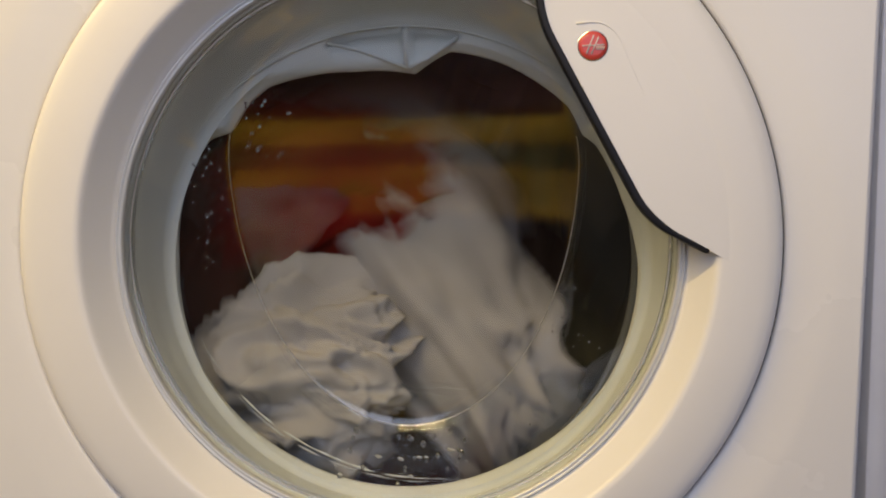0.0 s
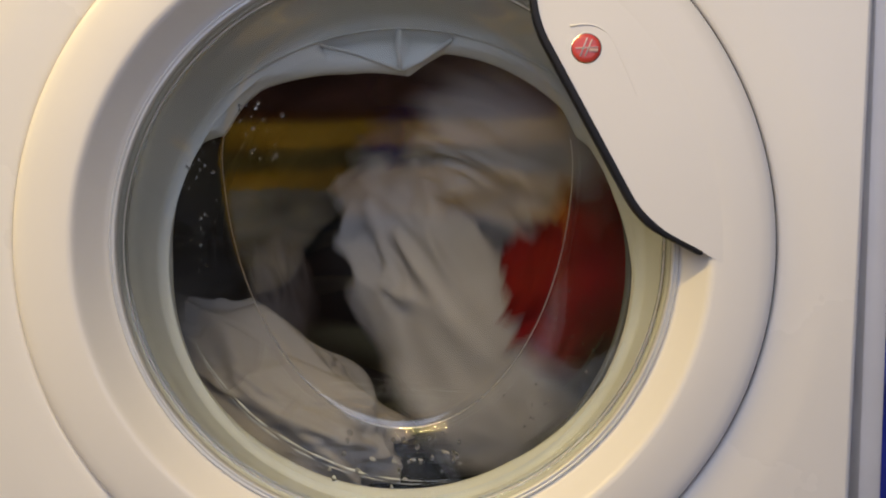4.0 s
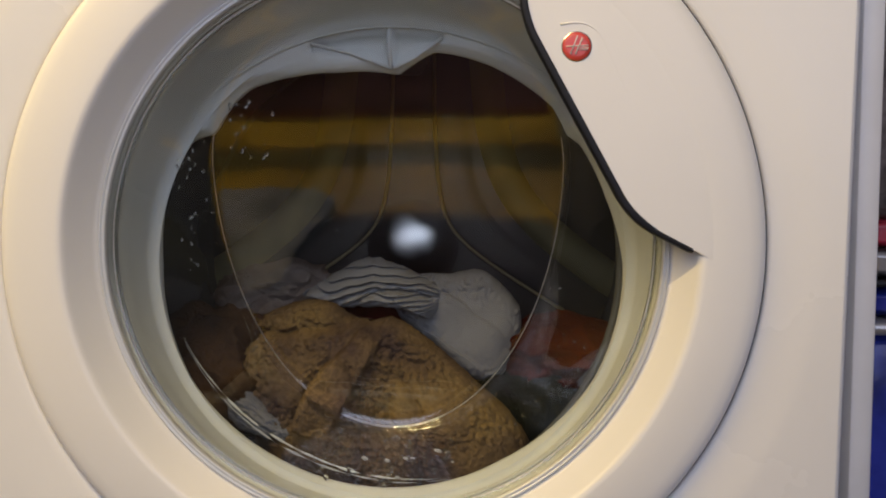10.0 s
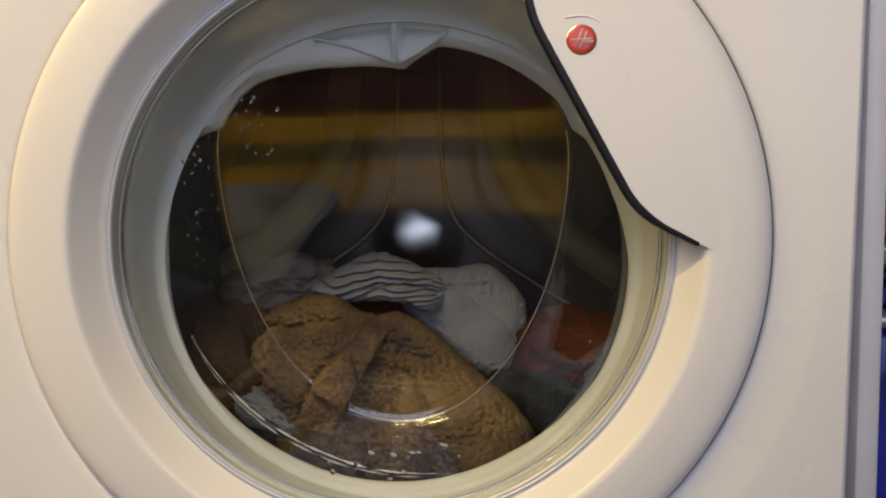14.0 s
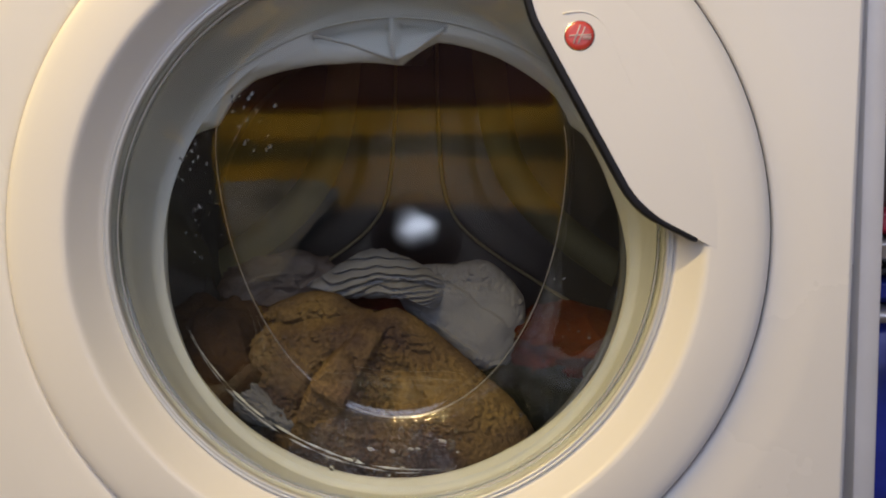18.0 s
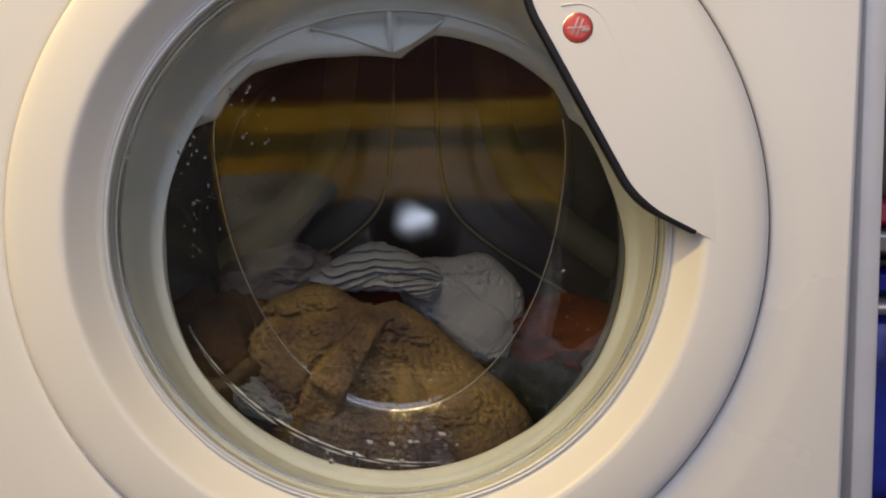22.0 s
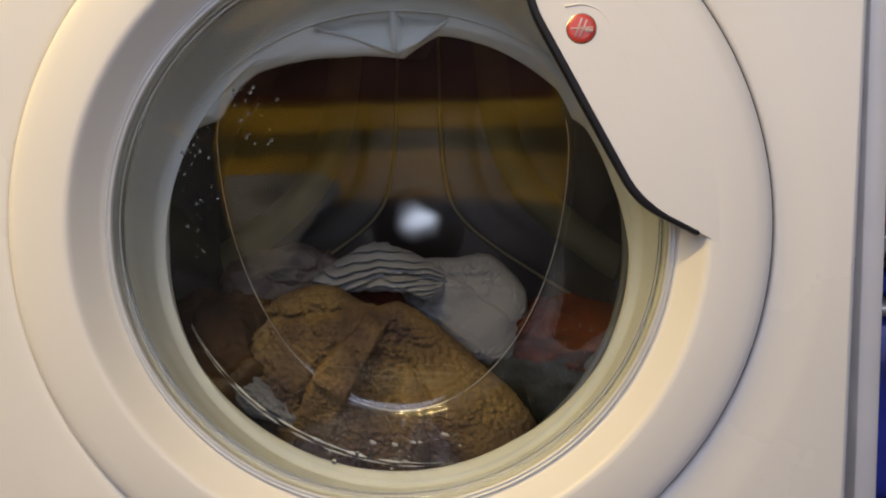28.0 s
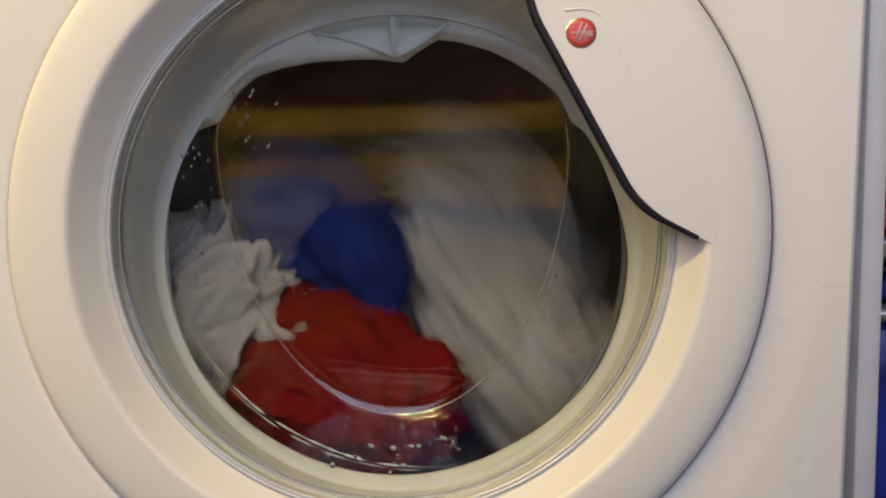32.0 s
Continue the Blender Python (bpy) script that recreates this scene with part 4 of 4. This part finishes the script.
def motions():
    walk(drum, drum_rows())
    walk(tan_towel, orbit([(0, -0.089, -0.190, 0.360, 0), (1, -0.085, -0.174, 0.360, 0), (2, -0.111, -0.081, 0.330, 0), (3, -0.082, -0.200, 0.360, 0), (3.5, -0.033, -0.052, 0.360, 0), (5.5, -0.023, -0.051, 0.360, 0), (6, -0.185, 0.016, 0.330, 60), (6.3, -0.055, -0.020, 0.215, -35), (6.5, -0.030, -0.112, 0.185, -18), (6.7, -0.016, -0.142, 0.175, -5), (7, -0.012, -0.150, 0.172, 0), (30.3, -0.012, -0.150, 0.172, 0), (30.5, -0.020, -0.130, 0.172, -8), (30.7, -0.045, -0.105, 0.175, -24), (30.9, -0.036, -0.130, 0.178, -28), (31, -0.020, -0.162, 0.180, -30), (31.5, 0.082, -0.111, 0.360, -200), (32, -0.150, -0.079, 0.360, -380)]))
    walk(striped_cloth, orbit([(0, 0.059, -0.158, 0.300, 0), (1, 0.028, -0.115, 0.300, 0), (2, 0.007, -0.107, 0.340, 0), (3, -0.028, -0.004, 0.340, 0), (3.5, -0.143, -0.161, 0.300, 0), (5.5, -0.018, -0.046, 0.300, 0), (6, 0.005, -0.054, 0.300, 0), (6.3, 0.016, -0.032, 0.300, 20), (6.5, -0.008, -0.040, 0.250, -20), (7, -0.024, -0.042, 0.222, 0), (30.3, -0.024, -0.042, 0.222, 0), (30.5, -0.023, -0.038, 0.250, -15), (30.7, -0.023, -0.045, 0.250, -40), (30.9, -0.007, -0.088, 0.250, -70), (31, 0.025, -0.110, 0.330, -90), (31.5, -0.053, -0.170, 0.200, -230), (32, 0.037, 0.068, 0.280, -380)]))
    walk(grey_towel, orbit([(0, 0.095, -0.141, 0.220, 0), (1, 0.003, 0.009, 0.360, 0), (2, 0.013, -0.001, 0.360, 0), (3, -0.005, 0.044, 0.360, 0), (3.5, -0.172, -0.161, 0.300, 0), (5.5, 0.067, -0.013, 0.200, 0), (6, 0.093, -0.157, 0.250, 0), (6.3, 0.072, -0.051, 0.250, 0), (6.5, 0.060, -0.073, 0.250, -10), (7, 0.053, -0.073, 0.235, 0), (30.3, 0.053, -0.073, 0.235, 0), (30.5, 0.046, -0.081, 0.250, -15), (30.7, 0.030, -0.098, 0.250, -40), (30.9, 0.025, -0.142, 0.250, -70), (31, 0.004, -0.159, 0.330, -90), (31.5, -0.079, -0.103, 0.300, -230), (32, 0.064, 0.073, 0.280, -380)]))
    walk(dim_cloth, orbit([(0, -0.155, 0.066, 0.300, 0), (1, -0.173, -0.131, 0.300, 0), (2, -0.139, -0.054, 0.300, 0), (3, 0.007, -0.063, 0.340, 0), (3.5, 0.087, -0.105, 0.300, 0), (5.5, -0.192, -0.131, 0.300, 0), (6, 0.074, -0.045, 0.330, 0), (6.5, -0.139, -0.030, 0.280, 20), (7, -0.124, -0.058, 0.270, 5), (30.3, -0.124, -0.058, 0.270, 5), (30.5, -0.130, -0.040, 0.270, -10), (30.7, -0.129, 0.009, 0.270, -40), (30.9, -0.095, 0.057, 0.270, -70), (31, -0.051, 0.078, 0.270, -95), (31.5, 0.093, -0.154, 0.300, -240), (32, -0.132, -0.065, 0.240, -390)]))
    walk(maroon_cloth, orbit([(0, -0.212, -0.032, 0.240, 80), (1, 0.044, -0.125, 0.360, 0), (2, -0.166, -0.085, 0.360, 0), (3, 0.032, -0.082, 0.300, -50), (3.5, -0.241, -0.092, 0.300, 0), (5.5, -0.209, -0.094, 0.250, 80), (6, 0.014, -0.047, 0.360, 0), (6.5, 0.035, -0.123, 0.360, 0), (7, -0.085, -0.136, 0.275, 4), (30.3, -0.085, -0.136, 0.275, 4), (30.7, -0.027, -0.101, 0.340, -40), (31, -0.204, -0.065, 0.330, -90), (31.5, -0.001, -0.085, 0.340, -240), (32, -0.113, -0.079, 0.360, -400)]))
    walk(orange_cloth, orbit([(0, -0.052, 0.035, 0.220, 0), (1, -0.109, -0.007, 0.165, 75), (2, -0.139, -0.066, 0.300, 0), (3, 0.090, -0.139, 0.360, 0), (3.5, -0.097, -0.074, 0.250, 0), (5.5, -0.207, -0.076, 0.280, 0), (6, 0.067, -0.088, 0.220, -40), (6.3, 0.124, -0.114, 0.240, -20), (6.5, 0.144, -0.104, 0.240, 0), (7, 0.153, -0.114, 0.240, -5), (30.3, 0.153, -0.114, 0.240, -5), (30.5, 0.133, -0.127, 0.240, -15), (30.7, 0.089, -0.196, 0.250, -50), (31, -0.110, -0.233, 0.330, -100), (31.5, -0.120, -0.066, 0.280, -240), (32, -0.093, -0.181, 0.250, -400)]))
    walk(shaded_cloth, orbit([(0, 0.084, -0.055, 0.360, 0), (1, 0.075, -0.088, 0.360, 0), (2, -0.063, -0.064, 0.330, 0), (3, 0.061, -0.041, 0.360, 0), (3.5, -0.154, 0.010, 0.360, 0), (5.5, -0.086, -0.173, 0.360, 0), (6, -0.205, 0.040, 0.360, 0), (6.5, -0.158, -0.102, 0.240, 0), (7, -0.164, -0.135, 0.178, 0), (30.3, -0.164, -0.135, 0.178, 0), (30.5, -0.167, -0.110, 0.220, -15), (30.7, -0.169, -0.056, 0.250, -40), (31, -0.028, -0.007, 0.360, -100), (31.5, 0.081, -0.183, 0.300, -240), (32, -0.172, -0.052, 0.330, -400)]))
    walk(olive_cloth, orbit([(0, 0.132, -0.130, 0.300, 0), (1, 0.113, -0.138, 0.300, 0), (2, 0.122, -0.113, 0.300, 0), (3, 0.122, -0.128, 0.300, 0), (3.5, 0.087, -0.133, 0.330, 0), (5.5, 0.131, -0.108, 0.330, 0), (6, 0.146, -0.123, 0.300, 0), (6.5, 0.139, -0.141, 0.240, 0), (7, 0.135, -0.181, 0.240, 10), (30.3, 0.135, -0.181, 0.240, 10), (30.5, 0.120, -0.170, 0.240, -15), (30.7, 0.090, -0.201, 0.270, -40), (31, 0.123, -0.146, 0.270, -80), (31.5, 0.129, -0.107, 0.330, -240), (32, 0.154, -0.018, 0.360, -380)]))
    walk(white_rag, orbit([(0, -0.021, -0.136, 0.200, 0), (1, 0.071, -0.142, 0.170, 0), (2, -0.156, -0.034, 0.200, 0), (3, -0.192, -0.048, 0.200, 0), (3.5, -0.066, -0.028, 0.200, 0), (5.5, -0.137, -0.138, 0.200, 0), (6, 0.090, -0.139, 0.170, 0), (6.3, -0.095, -0.159, 0.170, 0), (6.5, -0.122, -0.123, 0.160, 0), (7, -0.108, -0.146, 0.134, -28), (30.3, -0.108, -0.146, 0.134, -28), (30.5, -0.146, -0.124, 0.165, -40), (30.7, -0.196, -0.061, 0.200, -80), (31, -0.127, 0.049, 0.220, -140), (31.5, -0.169, -0.034, 0.220, -260), (32, -0.165, -0.127, 0.200, -400)]))
    walk(white_sheet, orbit([(0, 0.029, -0.073, 0.220, -52), (0.4, -0.158, -0.104, 0.300, -20), (0.6, -0.094, -0.050, 0.220, -40), (0.8, -0.062, -0.050, 0.220, -60), (1, -0.002, -0.070, 0.220, -52), (1.2, 0.018, 0.023, 0.330, -60), (1.4, -0.109, -0.156, 0.300, -10), (1.6, -0.090, -0.045, 0.220, -40), (1.8, -0.081, -0.074, 0.200, -45), (2, -0.015, -0.081, 0.200, -50), (2.2, -0.031, -0.023, 0.220, -60), (2.5, 0.044, -0.101, 0.270, -75), (2.8, -0.063, -0.068, 0.190, -40), (2.9, -0.038, -0.109, 0.180, -38), (3.1, -0.046, -0.093, 0.180, -52), (3.5, -0.052, 0.032, 0.250, -65), (5.5, -0.016, 0.003, 0.190, -35), (5.7, 0.072, -0.096, 0.260, -75), (6, -0.172, -0.092, 0.210, 44), (6.1, -0.099, -0.075, 0.200, 34), (6.2, -0.049, -0.090, 0.200, 20), (6.3, -0.067, -0.139, 0.240, 10), (6.5, -0.133, -0.167, 0.240, -10), (7, -0.015, -0.162, 0.380, 0), (30.3, -0.015, -0.162, 0.380, 0), (30.5, -0.114, -0.138, 0.350, -15), (30.7, -0.186, -0.076, 0.330, 50), (30.9, -0.176, 0.007, 0.280, 75), (31, -0.088, 0.028, 0.240, 55), (31.5, -0.022, -0.160, 0.300, -60), (31.7, -0.047, -0.059, 0.240, -30), (31.8, 0.013, -0.018, 0.300, -50), (32, 0.099, -0.110, 0.255, -50)]))
    walk(white_towel, orbit([(0, -0.028, 0.064, 0.290, -25), (0.5, -0.135, -0.008, 0.220, -30), (0.9, -0.052, -0.142, 0.180, 7), (1.1, -0.060, -0.126, 0.180, -7), (1.4, -0.131, -0.152, 0.200, -18), (1.6, -0.139, -0.136, 0.200, -32), (1.9, -0.076, -0.133, 0.170, -18), (2.1, -0.084, -0.117, 0.170, -32), (2.5, -0.169, -0.150, 0.200, 0), (3, -0.098, 0.001, 0.220, -35), (3.5, -0.161, -0.170, 0.200, -20), (4, -0.133, -0.149, 0.200, -20), (4.5, -0.115, -0.139, 0.200, -10), (5, -0.123, -0.148, 0.200, -20), (5.5, -0.076, -0.104, 0.180, -10), (6, -0.171, -0.114, 0.200, 60), (6.3, -0.026, -0.169, 0.250, 0), (6.5, -0.097, -0.176, 0.280, 0), (7, -0.061, -0.193, 0.350, 0), (30.3, -0.061, -0.193, 0.350, 0), (30.5, -0.110, -0.146, 0.330, -15), (30.7, -0.182, -0.120, 0.310, 50), (30.9, -0.180, -0.046, 0.250, 60), (31, -0.104, -0.030, 0.186, 80), (31.5, -0.050, -0.184, 0.180, -20), (32, 0.085, -0.015, 0.275, -50)]))
    walk(white_shirt, orbit([(0, -0.094, -0.119, 0.170, 0), (0.1, -0.099, -0.113, 0.170, -7), (0.4, -0.103, -0.114, 0.180, -23), (0.6, -0.111, -0.098, 0.180, -37), (0.9, -0.152, -0.071, 0.170, 27), (1.1, -0.160, -0.055, 0.170, 13), (1.4, -0.161, -0.014, 0.190, -13), (1.6, -0.169, 0.002, 0.190, -27), (1.9, -0.122, -0.036, 0.190, 7), (2.1, -0.130, -0.020, 0.190, -7), (2.5, -0.140, -0.118, 0.250, 0), (2.9, -0.178, -0.056, 0.200, 77), (3.1, -0.186, -0.040, 0.200, 63), (3.5, -0.088, -0.139, 0.200, 0), (5.5, -0.132, -0.148, 0.200, 0), (6, -0.183, -0.092, 0.190, 60), (6.3, -0.142, -0.125, 0.200, 20), (6.5, -0.159, -0.160, 0.260, 0), (7, -0.112, -0.184, 0.360, 0), (30.3, -0.112, -0.184, 0.360, 0), (30.5, -0.146, -0.147, 0.330, 0), (30.7, -0.208, -0.130, 0.300, 40), (31, -0.078, 0.050, 0.190, 60), (31.5, -0.042, -0.134, 0.200, -50), (31.7, -0.049, -0.182, 0.330, -60), (31.8, -0.219, -0.157, 0.300, 60), (31.9, -0.165, -0.088, 0.180, 67), (32, -0.172, -0.088, 0.180, 60)]))
    walk(red_shirt, orbit([(0, -0.091, 0.041, 0.210, -10), (0.4, 0.030, -0.077, 0.220, -60), (0.6, 0.006, -0.126, 0.360, -20), (0.8, -0.226, -0.066, 0.260, 60), (1, -0.143, -0.003, 0.260, 20), (1.2, 0.047, -0.098, 0.240, -60), (1.4, 0.016, -0.059, 0.200, -40), (1.6, 0.021, -0.169, 0.360, 0), (1.8, 0.028, -0.170, 0.360, 0), (2, -0.154, -0.085, 0.360, 0), (2.2, -0.222, 0.003, 0.260, 60), (2.5, -0.065, -0.059, 0.200, 0), (2.8, 0.017, -0.139, 0.360, -20), (3, 0.018, -0.114, 0.360, -30), (3.4, -0.175, -0.012, 0.200, 40), (3.5, -0.157, -0.022, 0.200, 30), (5.5, -0.188, -0.060, 0.240, 70), (5.7, -0.139, -0.030, 0.200, 40), (5.9, -0.072, -0.068, 0.190, 0), (6, -0.012, -0.101, 0.180, -20), (6.1, -0.007, -0.140, 0.200, -30), (6.2, 0.009, -0.198, 0.300, -30), (6.5, 0.035, -0.179, 0.340, 0), (7, 0.036, -0.192, 0.350, 0), (30.3, 0.036, -0.192, 0.350, 0), (30.5, 0.009, -0.181, 0.330, 0), (30.7, -0.146, -0.184, 0.330, -40), (31, -0.191, -0.060, 0.180, 70), (31.2, -0.169, -0.039, 0.200, 55), (31.5, -0.167, -0.112, 0.190, 40), (31.7, -0.106, -0.129, 0.190, 20), (31.8, -0.106, -0.123, 0.190, 5), (32, -0.064, -0.138, 0.180, -20)]))
    walk(blue_shirt, orbit([(0, -0.038, -0.091, 0.360, 0), (0.2, -0.096, -0.006, 0.260, 0), (0.4, -0.046, -0.135, 0.200, -40), (0.6, 0.045, -0.054, 0.250, -60), (0.8, -0.036, -0.088, 0.360, 0), (1, -0.096, -0.087, 0.360, 0), (1.2, -0.163, 0.016, 0.220, 40), (1.4, -0.039, -0.106, 0.210, -20), (1.6, -0.001, -0.044, 0.200, -60), (1.8, -0.020, -0.109, 0.360, 0), (2, -0.092, -0.085, 0.360, 0), (2.2, -0.167, -0.023, 0.240, 30), (2.5, -0.046, -0.143, 0.200, 0), (2.8, -0.031, -0.089, 0.360, 0), (3, -0.092, -0.089, 0.360, 0), (3.4, -0.051, -0.048, 0.200, -30), (3.5, -0.029, -0.081, 0.220, -40), (5.5, -0.109, -0.050, 0.360, 0), (5.7, -0.080, -0.026, 0.210, -20), (5.9, -0.085, -0.084, 0.360, 0), (6, -0.058, -0.210, 0.330, 0), (6.5, -0.046, -0.210, 0.320, 0), (7, -0.045, -0.234, 0.320, 0), (30.3, -0.045, -0.234, 0.320, 0), (30.7, -0.108, -0.217, 0.320, -40), (31, -0.193, 0.035, 0.340, 60), (31.2, -0.064, -0.040, 0.210, -40), (31.3, -0.047, -0.096, 0.200, -60), (31.5, -0.013, -0.145, 0.340, -60), (31.8, -0.215, -0.007, 0.300, 60), (32, -0.082, -0.005, 0.200, -50)]))


motions()
